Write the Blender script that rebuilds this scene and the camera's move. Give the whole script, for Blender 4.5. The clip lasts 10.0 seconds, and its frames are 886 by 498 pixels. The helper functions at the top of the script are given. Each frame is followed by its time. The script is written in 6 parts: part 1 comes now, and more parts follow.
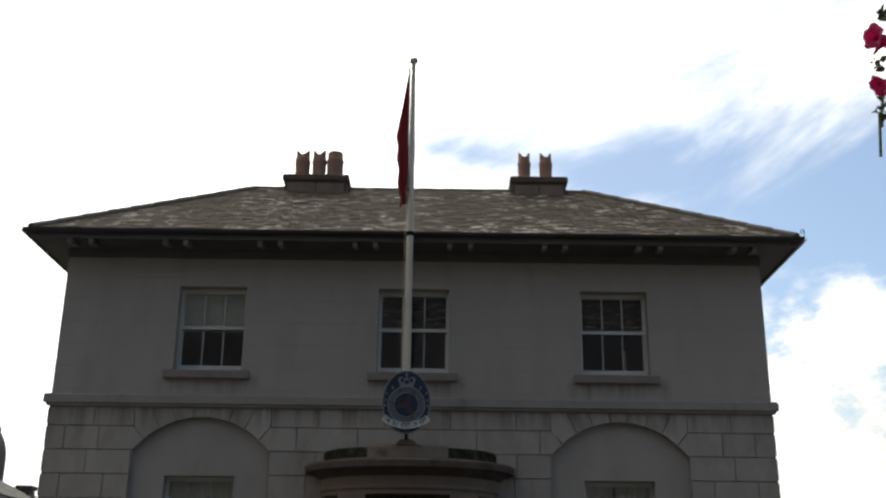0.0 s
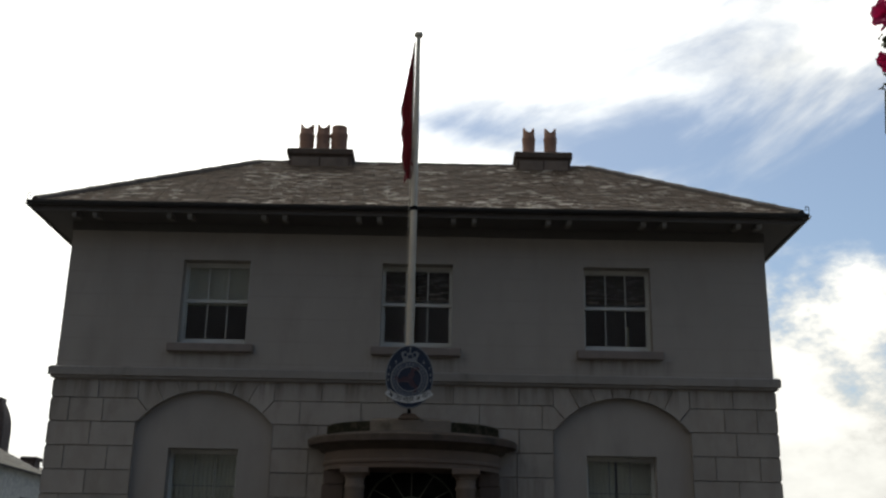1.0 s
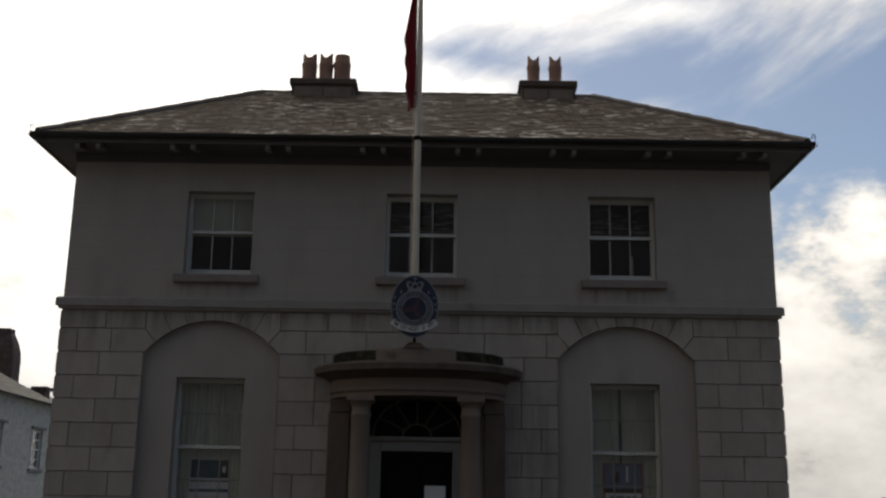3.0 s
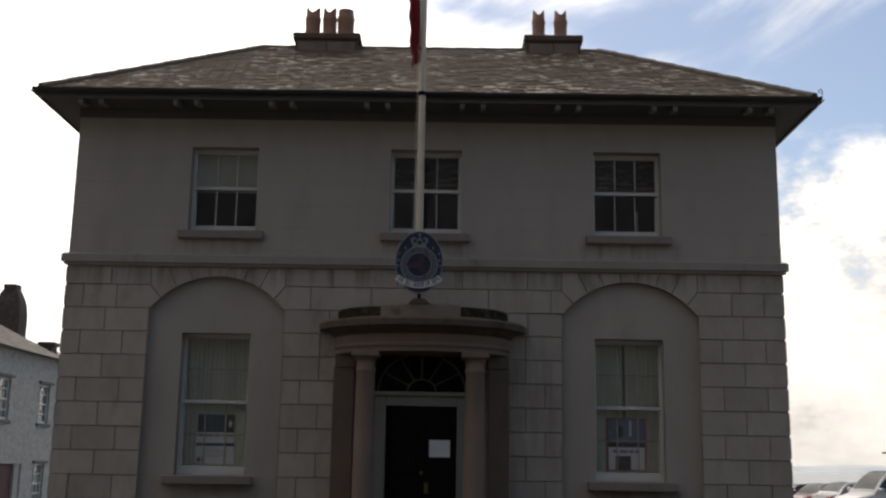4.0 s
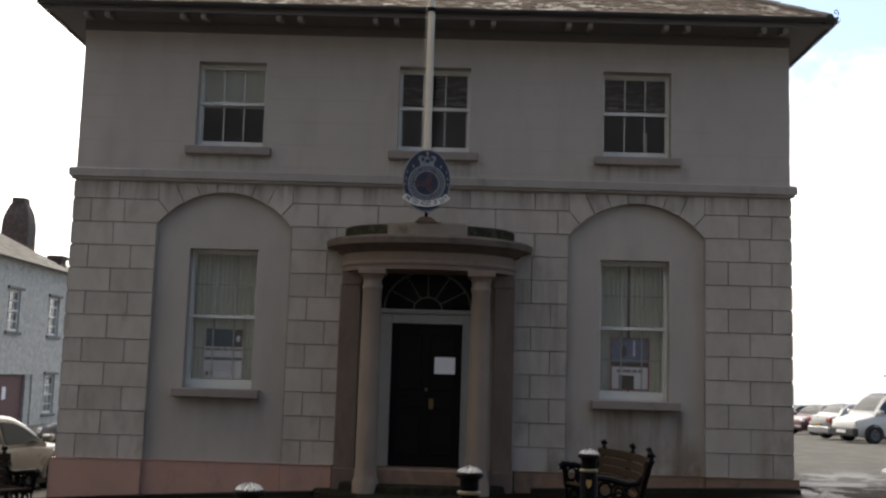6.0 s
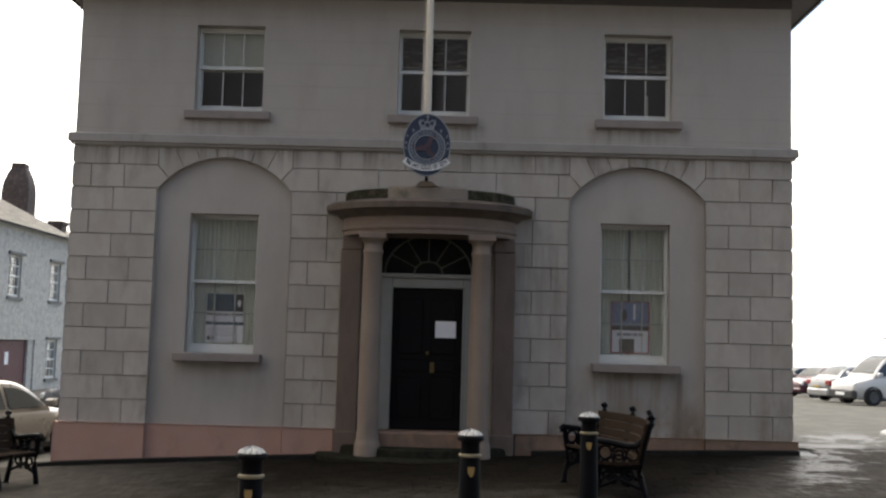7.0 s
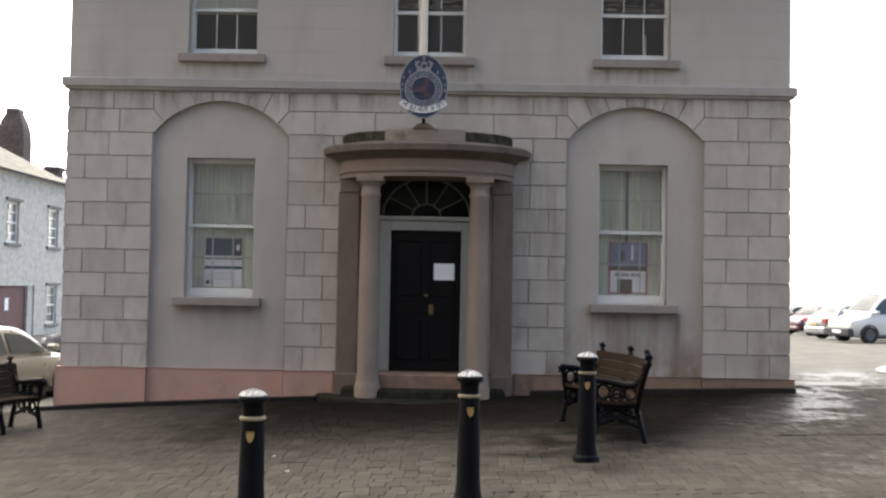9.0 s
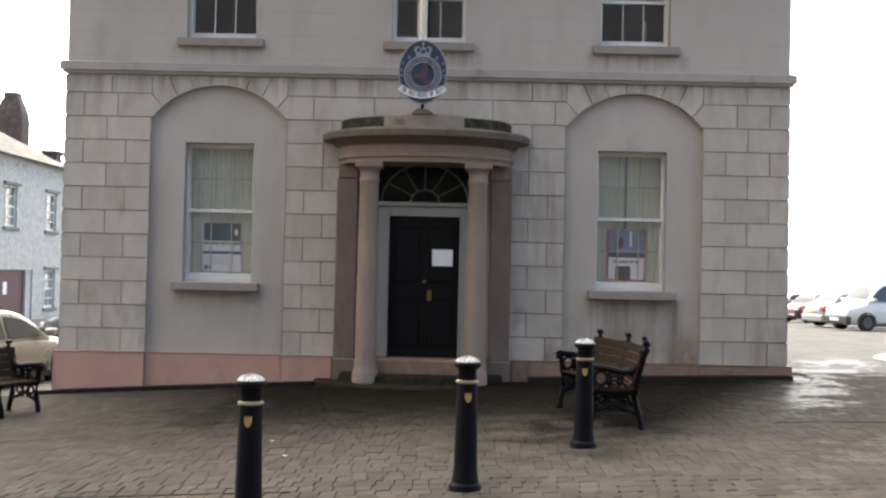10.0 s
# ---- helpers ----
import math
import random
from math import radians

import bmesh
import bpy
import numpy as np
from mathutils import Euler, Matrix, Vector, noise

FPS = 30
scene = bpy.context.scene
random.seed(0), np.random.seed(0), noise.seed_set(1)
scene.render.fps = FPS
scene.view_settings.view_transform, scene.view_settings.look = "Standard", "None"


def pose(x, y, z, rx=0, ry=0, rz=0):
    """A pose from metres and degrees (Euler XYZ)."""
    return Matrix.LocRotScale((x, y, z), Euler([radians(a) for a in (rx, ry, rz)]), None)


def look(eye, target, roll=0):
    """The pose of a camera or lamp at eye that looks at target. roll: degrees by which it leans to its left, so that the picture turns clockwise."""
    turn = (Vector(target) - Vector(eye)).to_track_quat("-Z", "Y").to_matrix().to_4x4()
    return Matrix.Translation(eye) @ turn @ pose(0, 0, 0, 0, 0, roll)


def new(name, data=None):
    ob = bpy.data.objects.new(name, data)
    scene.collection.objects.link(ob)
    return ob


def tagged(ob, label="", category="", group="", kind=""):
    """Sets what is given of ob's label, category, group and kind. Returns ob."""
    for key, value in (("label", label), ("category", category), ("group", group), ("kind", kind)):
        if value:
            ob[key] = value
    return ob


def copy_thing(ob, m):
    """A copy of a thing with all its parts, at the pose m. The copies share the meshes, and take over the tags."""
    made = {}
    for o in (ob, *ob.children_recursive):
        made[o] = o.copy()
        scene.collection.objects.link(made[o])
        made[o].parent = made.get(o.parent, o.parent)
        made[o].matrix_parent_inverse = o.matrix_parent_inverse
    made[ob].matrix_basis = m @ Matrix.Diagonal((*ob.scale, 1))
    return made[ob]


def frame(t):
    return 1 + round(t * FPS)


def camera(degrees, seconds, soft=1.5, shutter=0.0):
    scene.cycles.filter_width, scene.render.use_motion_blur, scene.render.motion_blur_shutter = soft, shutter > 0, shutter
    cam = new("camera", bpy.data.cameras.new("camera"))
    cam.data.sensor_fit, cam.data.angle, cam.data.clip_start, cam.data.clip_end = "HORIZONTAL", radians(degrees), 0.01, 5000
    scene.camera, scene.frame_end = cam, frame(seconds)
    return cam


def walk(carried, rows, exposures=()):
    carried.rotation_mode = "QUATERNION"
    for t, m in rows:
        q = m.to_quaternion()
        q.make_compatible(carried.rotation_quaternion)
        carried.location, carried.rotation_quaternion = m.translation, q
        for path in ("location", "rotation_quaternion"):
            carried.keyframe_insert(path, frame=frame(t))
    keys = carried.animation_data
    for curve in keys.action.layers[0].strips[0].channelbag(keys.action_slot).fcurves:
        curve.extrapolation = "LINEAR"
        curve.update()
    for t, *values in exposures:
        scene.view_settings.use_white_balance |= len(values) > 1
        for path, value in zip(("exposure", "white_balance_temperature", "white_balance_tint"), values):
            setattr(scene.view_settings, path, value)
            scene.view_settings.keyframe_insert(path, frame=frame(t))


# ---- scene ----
cam = camera(45.0, 10.0, 2.4)
EYE = Vector((0.438, -16.176, 1.259))


def aim(yaw, pitch, lean):
    a, p = radians(yaw), radians(pitch)
    return look(EYE, EYE + Vector((-math.sin(a) * math.cos(p), math.cos(a) * math.cos(p), math.sin(p))), lean)


PATH = [
    (0.0, aim(-0.05, 18.86, 0.73)),
    (0.5, aim(0.07, 18.26, 0.98)),
    (1.0, aim(0.14, 17.52, 1.12)),
    (1.5, aim(0.18, 16.63, 1.19)),
    (2.0, aim(0.26, 15.67, 0.99)),
    (3.5, aim(0.36, 12.65, 0.90)),
    (4.0, aim(0.53, 11.41, 0.94)),
    (4.5, aim(0.70, 10.42, 1.07)),
    (5.0, aim(0.85, 9.33, 1.30)),
    (5.5, aim(0.81, 8.15, 1.32)),
    (6.0, aim(0.82, 7.06, 1.72)),
    (7.5, aim(0.74, 4.21, 1.40)),
    (8.0, aim(0.65, 3.28, 1.22)),
    (8.5, aim(0.62, 2.57, 0.99)),
    (9.0, aim(0.62, 2.06, 1.01)),
    (9.5, aim(0.71, 1.68, 1.28)),
    (10.0, aim(0.52, 1.31, 1.27)),
]
EXPOSURES = [
    (0.0, 0.17, 6750, 6), (1.0, -0.2, 6750, 6), (1.5, -0.5, 6750, 7), (2.2, -0.95, 6800, 8), (3.3, -0.2, 7050, 11), (4.5, 0.17, 7150, 12), (5.5, 0.68, 7100, 11), (6.2, 1.0, 7100, 11),
    (7.3, 1.45, 7100, 10), (8.5, 1.93, 7100, 10), (10.0, 2.25, 7050, 11),
]
walk(cam, PATH, EXPOSURES)

# ---- sky and sun ----
SUN_ELEVATION, SUN_AZIMUTH = 54.0, -10.0   # azimuth: degrees from +y towards +x


def link(tree, a, b):
    tree.links.new(a, b)


def make_world():
    world = bpy.data.worlds.new("cloudy_sky")
    world.use_nodes = True
    t = world.node_tree
    t.nodes.clear()
    n = t.nodes.new
    out, bg = n("ShaderNodeOutputWorld"), n("ShaderNodeBackground")
    sky = n("ShaderNodeTexSky")
    sky.sky_type, sky.sun_disc = "NISHITA", False
    sky.sun_elevation, sky.sun_rotation = radians(SUN_ELEVATION), radians(SUN_AZIMUTH)
    sky.air_density, sky.dust_density, sky.ozone_density = 1.0, 0.8, 1.4
    co = n("ShaderNodeTexCoord")
    sep = n("ShaderNodeSeparateXYZ")
    link(t, co.outputs["Generated"], sep.inputs[0])

    def maths(op, a, b=None, c=None):
        m = n("ShaderNodeMath")
        m.operation = op
        for i, v in enumerate((a, b, c)):
            if v is None:
                continue
            if isinstance(v, (int, float)):
                m.inputs[i].default_value = v
            else:
                link(t, v, m.inputs[i])
        return m.outputs[0]

    x, y, z = sep.outputs
    # thin streaks that climb towards the right
    comb = n("ShaderNodeCombineXYZ")
    link(t, maths("MULTIPLY", maths("ADD", maths("MULTIPLY", x, 0.93), maths("MULTIPLY", z, 0.37)), 1.6), comb.inputs[0])
    link(t, maths("MULTIPLY", maths("SUBTRACT", maths("MULTIPLY", z, 0.93), maths("MULTIPLY", x, 0.37)), 4.2), comb.inputs[1])
    link(t, maths("MULTIPLY", y, 1.6), comb.inputs[2])
    wisps = n("ShaderNodeTexNoise")
    wisps.inputs["Scale"].default_value, wisps.inputs["Detail"].default_value = 2.4, 9
    wisps.inputs["Roughness"].default_value, wisps.inputs["Distortion"].default_value = 0.57, 0.3
    link(t, comb.outputs[0], wisps.inputs["Vector"])
    puffs = n("ShaderNodeTexNoise")
    puffs.inputs["Scale"].default_value, puffs.inputs["Detail"].default_value = 9.0, 9
    puffs.inputs["Roughness"].default_value = 0.6
    flat = n("ShaderNodeMapping")
    flat.inputs["Scale"].default_value = (1, 1, 1.7)
    link(t, co.outputs["Generated"], flat.inputs[0])
    link(t, flat.outputs[0], puffs.inputs["Vector"])
    # a wedge of clear sky opens towards the right, cumulus below it, thin streaks above; clear behind
    wedge = maths("SUBTRACT", maths("MULTIPLY", maths("SUBTRACT", x, 0.0), 0.25), maths("ABSOLUTE", maths("SUBTRACT", z, maths("ADD", maths("MULTIPLY", x, -0.17), 0.41))))
    clear = n("ShaderNodeMapRange")
    clear.interpolation_type = "SMOOTHSTEP"
    clear.inputs["From Min"].default_value, clear.inputs["From Max"].default_value = -0.04, 0.06
    link(t, wedge, clear.inputs["Value"])
    low = n("ShaderNodeMapRange")
    low.interpolation_type = "SMOOTHSTEP"
    low.inputs["From Min"].default_value, low.inputs["From Max"].default_value = 0.34, 0.24
    link(t, z, low.inputs["Value"])
    thin = maths("SUBTRACT", wisps.outputs["Fac"], maths("MULTIPLY", low.outputs[0], maths("MULTIPLY", maths("SUBTRACT", wisps.outputs["Fac"], 0.5), 0.75)))
    cover = maths("ADD", thin, maths("MULTIPLY", x, -0.30))
    cover = maths("ADD", cover, maths("MULTIPLY", maths("SUBTRACT", y, 0.75), 0.17))
    cover = maths("SUBTRACT", cover, maths("MULTIPLY", clear.outputs[0], 0.40))
    cover = maths("ADD", cover, maths("MULTIPLY", maths("MULTIPLY", low.outputs[0], maths("MAXIMUM", y, 0.0)), maths("MULTIPLY", maths("SUBTRACT", puffs.outputs["Fac"], 0.46), 2.8)))
    haze = n("ShaderNodeMapRange")      # pale bank along the horizon
    haze.interpolation_type = "SMOOTHSTEP"
    haze.inputs["From Min"].default_value, haze.inputs["From Max"].default_value = 0.17, 0.03
    link(t, z, haze.inputs["Value"])
    cover = maths("ADD", cover, maths("MULTIPLY", haze.outputs[0], 0.35))
    cover = maths("ADD", cover, 0.115)
    mask = n("ShaderNodeMapRange")
    mask.interpolation_type = "SMOOTHSTEP"
    mask.inputs["From Min"].default_value, mask.inputs["From Max"].default_value = 0.23, 0.63
    link(t, cover, mask.inputs["Value"])
    # clouds shine most towards the sun
    a, e = radians(SUN_AZIMUTH), radians(SUN_ELEVATION)
    sun_dir = (math.sin(a) * math.cos(e), math.cos(a) * math.cos(e), math.sin(e))
    dot = n("ShaderNodeVectorMath")
    dot.operation = "DOT_PRODUCT"
    link(t, co.outputs["Generated"], dot.inputs[0])
    dot.inputs[1].default_value = sun_dir
    glow = maths("POWER", maths("MAXIMUM", dot.outputs["Value"], 0.0), 3.0)
    shine = maths("ADD", maths("MULTIPLY", glow, 24.0), 4.0)
    shine = maths("MULTIPLY", shine, maths("ADD", maths("MULTIPLY", puffs.outputs["Fac"], 1.1), 0.45))
    # thin veils shine less than deep cloud
    deep = n("ShaderNodeMapRange")
    deep.interpolation_type = "SMOOTHSTEP"
    for socket, value in zip(("From Min", "From Max", "To Min", "To Max"), (0.36, 0.80, 0.74, 1.0)):
        deep.inputs[socket].default_value = value
    link(t, cover, deep.inputs["Value"])
    shine = maths("MULTIPLY", shine, deep.outputs[0])
    white = n("ShaderNodeVectorMath")
    white.operation = "SCALE"
    white.inputs[0].default_value = (1.0, 0.99, 0.97)
    link(t, shine, white.inputs["Scale"])
    mix = n("ShaderNodeMix")
    mix.data_type = "RGBA"
    link(t, mask.outputs[0], mix.inputs["Factor"])
    link(t, sky.outputs[0], mix.inputs[6])
    link(t, white.outputs[0], mix.inputs[7])
    link(t, mix.outputs[2], bg.inputs["Color"])
    bg.inputs["Strength"].default_value = 0.12
    link(t, bg.outputs[0], out.inputs["Surface"])
    scene.world = world


make_world()
sun = new("sun", bpy.data.lights.new("sun", "SUN"))
sun.data.energy, sun.data.angle, sun.data.color = 0.5, radians(18.0), (1.0, 0.96, 0.90)
sun.matrix_basis = look((0, 0, 0), (-math.sin(radians(SUN_AZIMUTH)) * math.cos(radians(SUN_ELEVATION)),
                                    -math.cos(radians(SUN_AZIMUTH)) * math.cos(radians(SUN_ELEVATION)),
                                    -math.sin(radians(SUN_ELEVATION))))

# ---- materials ----
def material(name, base, rough=0.7, metal=0.0, vary=0.12, scale=3.0, fine=60.0, bump=0.15, tint=None, stain=0.0,
             stain_colour=(0.05, 0.05, 0.045), each=0.0, streak=1.0, spec=0.5, stain_from=0.56, drips=(), along=1.0, scored=0.0, patchy=False):
    """Base colour with broad and fine variation, a second tint in patches, stains (drawn out upright by streak) and fine relief."""
    m = bpy.data.materials.new(name)
    m.use_nodes = True
    t = m.node_tree
    n = t.nodes.new
    b = t.nodes["Principled BSDF"]
    b.inputs["Roughness"].default_value, b.inputs["Metallic"].default_value = rough, metal
    b.inputs["Specular IOR Level"].default_value = spec
    geo = n("ShaderNodeNewGeometry")
    place = n("ShaderNodeMapping")
    place.inputs["Scale"].default_value = (1.0 / along, 1, 1.0 / streak)
    link(t, geo.outputs["Position"], place.inputs[0])

    def cloud(size, detail, source):
        k = n("ShaderNodeTexNoise")
        k.inputs["Scale"].default_value, k.inputs["Detail"].default_value = size, detail
        k.inputs["Roughness"].default_value = 0.62
        link(t, source, k.inputs["Vector"])
        return k.outputs["Fac"]

    def ramp(v, lo, hi, a=0.0, c=1.0):
        k = n("ShaderNodeMapRange")
        for s, x in zip(("From Min", "From Max", "To Min", "To Max"), (lo, hi, a, c)):
            k.inputs[s].default_value = x
        link(t, v, k.inputs["Value"])
        return k.outputs[0]

    def blend(f, a, c, mode="MIX"):
        k = n("ShaderNodeMix")
        k.data_type, k.blend_type = "RGBA", mode
        for s, v in ((0, f), (6, a), (7, c)):
            if isinstance(v, (int, float)):
                k.inputs[s].default_value = v
            elif isinstance(v, tuple):
                k.inputs[s].default_value = (*v[:3], 1)
            else:
                link(t, v, k.inputs[s])
        return k.outputs[2]

    broad = cloud(scale, 5, geo.outputs["Position"])
    grain = cloud(fine, 3, geo.outputs["Position"])
    colour = blend(ramp(broad, 0.3, 0.7), tuple(c * (1 - vary) for c in base), tuple(min(1, c * (1 + vary)) for c in base))
    if tint:
        colour = blend(ramp(cloud(scale * 2.3, 6, place.outputs[0]), 0.48, 0.68), colour, tint)
    colour = blend(ramp(grain, 0.3, 0.7, 0.0, vary * 1.2), colour, tuple(c * 0.55 for c in base))
    if stain:
        marks = ramp(cloud(scale * 1.4, 7, place.outputs[0]), stain_from, stain_from + (0.10 if patchy else 0.18), 0.0, stain)
        if patchy:
            drift = n("ShaderNodeMath")
            drift.operation, drift.use_clamp = "MULTIPLY", True
            link(t, marks, drift.inputs[0]), link(t, ramp(cloud(scale * 0.16, 4, geo.outputs["Position"]), 0.40, 0.60, 0.12, 1.0), drift.inputs[1])
            marks = drift.outputs[0]
        colour = blend(marks, colour, stain_colour)
    if scored:
        # faint bed lines drawn into the render, worn away in places
        lines = n("ShaderNodeTexWave")
        lines.bands_direction, lines.wave_profile = "Z", "SIN"
        lines.inputs["Scale"].default_value, lines.inputs["Distortion"].default_value = 0.88, 0.25
        link(t, geo.outputs["Position"], lines.inputs["Vector"])
        worn = n("ShaderNodeMath")
        worn.operation = "MULTIPLY"
        link(t, ramp(lines.outputs["Fac"], 0.975, 1.0), worn.inputs[0])
        link(t, ramp(broad, 0.40, 0.60, 0.2, 1.0), worn.inputs[1])
        colour = blend(ramp(worn.outputs[0], 0, 1, 0, scored), colour, tuple(c * 0.6 for c in base))
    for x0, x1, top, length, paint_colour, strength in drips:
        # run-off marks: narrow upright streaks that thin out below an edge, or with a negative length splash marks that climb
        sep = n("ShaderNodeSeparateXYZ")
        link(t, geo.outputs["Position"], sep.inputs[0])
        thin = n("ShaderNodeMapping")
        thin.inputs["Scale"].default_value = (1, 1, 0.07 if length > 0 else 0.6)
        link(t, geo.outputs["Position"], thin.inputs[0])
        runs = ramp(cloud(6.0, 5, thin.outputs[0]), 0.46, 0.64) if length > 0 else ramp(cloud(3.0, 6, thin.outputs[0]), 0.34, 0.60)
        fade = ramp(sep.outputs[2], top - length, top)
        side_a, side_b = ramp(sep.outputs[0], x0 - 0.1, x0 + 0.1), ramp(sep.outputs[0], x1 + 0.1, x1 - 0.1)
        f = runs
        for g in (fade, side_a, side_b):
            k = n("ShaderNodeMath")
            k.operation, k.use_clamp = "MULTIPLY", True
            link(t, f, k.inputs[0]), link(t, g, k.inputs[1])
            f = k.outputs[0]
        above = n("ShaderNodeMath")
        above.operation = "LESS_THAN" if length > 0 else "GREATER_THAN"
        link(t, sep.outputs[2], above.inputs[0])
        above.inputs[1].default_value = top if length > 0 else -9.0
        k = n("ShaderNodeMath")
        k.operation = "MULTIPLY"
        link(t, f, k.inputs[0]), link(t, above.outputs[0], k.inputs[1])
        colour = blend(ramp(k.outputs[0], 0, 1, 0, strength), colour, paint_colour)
    if each:
        info = n("ShaderNodeObjectInfo")
        isl = n("ShaderNodeNewGeometry")
        s = n("ShaderNodeMath")
        s.operation = "ADD"
        link(t, info.outputs["Random"], s.inputs[0]), link(t, isl.outputs["Random Per Island"], s.inputs[1])
        fr = n("ShaderNodeMath")
        fr.operation = "FRACT"
        link(t, s.outputs[0], fr.inputs[0])
        v = n("ShaderNodeHueSaturation")
        link(t, ramp(fr.outputs[0], 0, 1, 1 - each, 1 + each), v.inputs["Value"])
        link(t, colour, v.inputs["Color"])
        colour = v.outputs[0]
    link(t, colour, b.inputs["Base Color"])
    link(t, ramp(broad, 0.3, 0.7, max(0.02, rough - 0.08), min(1, rough + 0.08)), b.inputs["Roughness"])
    if bump:
        bn = n("ShaderNodeBump")
        bn.inputs["Strength"].default_value, bn.inputs["Distance"].default_value = bump, 0.01
        link(t, grain, bn.inputs["Height"])
        link(t, bn.outputs[0], b.inputs["Normal"])
    return m


def plain(name, base, rough=0.5, metal=0.0, coat=0.0):
    m = bpy.data.materials.new(name)
    m.use_nodes = True
    b = m.node_tree.nodes["Principled BSDF"]
    b.inputs["Base Color"].default_value = (*base, 1)
    b.inputs["Roughness"].default_value, b.inputs["Metallic"].default_value = rough, metal
    b.inputs["Coat Weight"].default_value = coat
    return m


def glass(name, base=(1, 1, 1), rough=0.02, ior=1.45):
    m = plain(name, base, rough)
    b = m.node_tree.nodes["Principled BSDF"]
    b.inputs["Transmission Weight"].default_value = 1.0
    b.inputs["IOR"].default_value = ior
    return m


STONE = material("dressed_limestone", (0.385, 0.348, 0.312), 0.85, vary=0.10, scale=1.6, fine=70, bump=0.25,
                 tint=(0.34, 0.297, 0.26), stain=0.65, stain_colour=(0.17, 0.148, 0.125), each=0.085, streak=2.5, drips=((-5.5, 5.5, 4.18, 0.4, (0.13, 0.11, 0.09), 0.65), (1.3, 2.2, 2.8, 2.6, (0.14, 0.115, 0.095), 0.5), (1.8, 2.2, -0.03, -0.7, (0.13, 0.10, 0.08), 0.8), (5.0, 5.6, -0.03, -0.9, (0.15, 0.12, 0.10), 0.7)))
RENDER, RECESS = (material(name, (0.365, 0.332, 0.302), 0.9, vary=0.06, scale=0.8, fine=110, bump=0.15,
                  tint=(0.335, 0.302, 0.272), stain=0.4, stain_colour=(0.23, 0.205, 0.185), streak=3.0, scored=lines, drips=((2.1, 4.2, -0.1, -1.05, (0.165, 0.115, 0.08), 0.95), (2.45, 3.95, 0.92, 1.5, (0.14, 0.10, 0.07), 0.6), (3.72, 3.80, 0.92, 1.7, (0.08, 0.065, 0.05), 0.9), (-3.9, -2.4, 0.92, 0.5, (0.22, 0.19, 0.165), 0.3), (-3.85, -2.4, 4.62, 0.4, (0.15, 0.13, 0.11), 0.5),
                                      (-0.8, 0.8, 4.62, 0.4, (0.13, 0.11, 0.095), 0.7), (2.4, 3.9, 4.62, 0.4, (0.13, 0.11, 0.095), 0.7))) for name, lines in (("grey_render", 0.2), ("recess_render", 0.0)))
MORTAR = material("old_mortar", (0.17, 0.16, 0.15), 0.95, vary=0.15, scale=4, fine=90)
BELT = material("weathered_string_stone", (0.295, 0.27, 0.25), 0.88, vary=0.12, scale=2.2, fine=70, bump=0.25,
                stain=0.55, stain_colour=(0.11, 0.10, 0.09), streak=2.0)
SANDSTONE = material("brown_sandstone", (0.21, 0.155, 0.122), 0.86, vary=0.12, scale=2.6, fine=80, bump=0.3,
                     tint=(0.20, 0.145, 0.12), stain=0.5, stain_colour=(0.13, 0.115, 0.10), streak=3.0)
MOSSY = material("mossy_parapet_stone", (0.23, 0.19, 0.155), 0.92, vary=0.2, scale=2.2, fine=60, bump=0.4,
                 tint=(0.27, 0.22, 0.18), stain=0.9, stain_colour=(0.055, 0.055, 0.035))
# Pilaster stone: streaky stains, base darkened for the shade under the portico.
PILASTER = material("shade_dark_pilaster_stone", (0.15, 0.11, 0.09), 0.88, vary=0.15, scale=2.4, fine=70, bump=0.3, tint=(0.115, 0.085, 0.07), stain=0.5,
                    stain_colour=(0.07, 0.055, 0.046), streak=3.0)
CORNICE = material("stained_cornice_stone", (0.105, 0.078, 0.062), 0.9, vary=0.15, scale=2.4, fine=70, bump=0.35, tint=(0.13, 0.098, 0.078), stain=1.0, stain_from=0.50,
                   stain_colour=(0.06, 0.05, 0.042))
PLINTH = material("pink_painted_plinth", (0.40, 0.24, 0.195), 0.8, vary=0.10, scale=1.8, fine=70, bump=0.2,
                  tint=(0.42, 0.225, 0.17), stain=0.6, stain_colour=(0.20, 0.15, 0.13), streak=1.5)
PLINTH_BARE = material("stained_bare_plinth", (0.20, 0.128, 0.09), 0.85, vary=0.2, scale=2.5, fine=60, bump=0.3,
                       tint=(0.25, 0.15, 0.105), stain=0.7, stain_colour=(0.09, 0.07, 0.06), streak=1.5)
# White door frame paint, greyed to hold the shade deep under the portico.
DOORFRAME = material("shade_greyed_door_paint", (0.26, 0.255, 0.238), 0.55, vary=0.08, scale=5, fine=80, bump=0.06)
SLATE = material("lichened_roof_slate", (0.078, 0.053, 0.037), 0.9, spec=0.2, vary=0.55, scale=5.0, fine=34, bump=0.6,
                 tint=(0.125, 0.086, 0.058), stain=1.0, stain_colour=(0.50, 0.45, 0.385), each=0.10, stain_from=0.53, along=1.6, streak=0.8, patchy=True)
RIDGE = material("ridge_cement", (0.075, 0.062, 0.054), 0.85, vary=0.2, scale=3, fine=50, bump=0.3, stain=0.5,
                 stain_colour=(0.2, 0.18, 0.15))
SOFFIT = material("dark_painted_eaves", (0.11, 0.10, 0.094), 0.7, vary=0.15, scale=3, fine=60)
IRON = material("black_cast_iron", (0.0055, 0.0055, 0.007), 0.45, vary=0.25, scale=8, fine=120, bump=0.12, spec=0.05)
GUTTER = material("black_gutter_paint", (0.03, 0.03, 0.032), 0.5, vary=0.2, scale=5, fine=80)
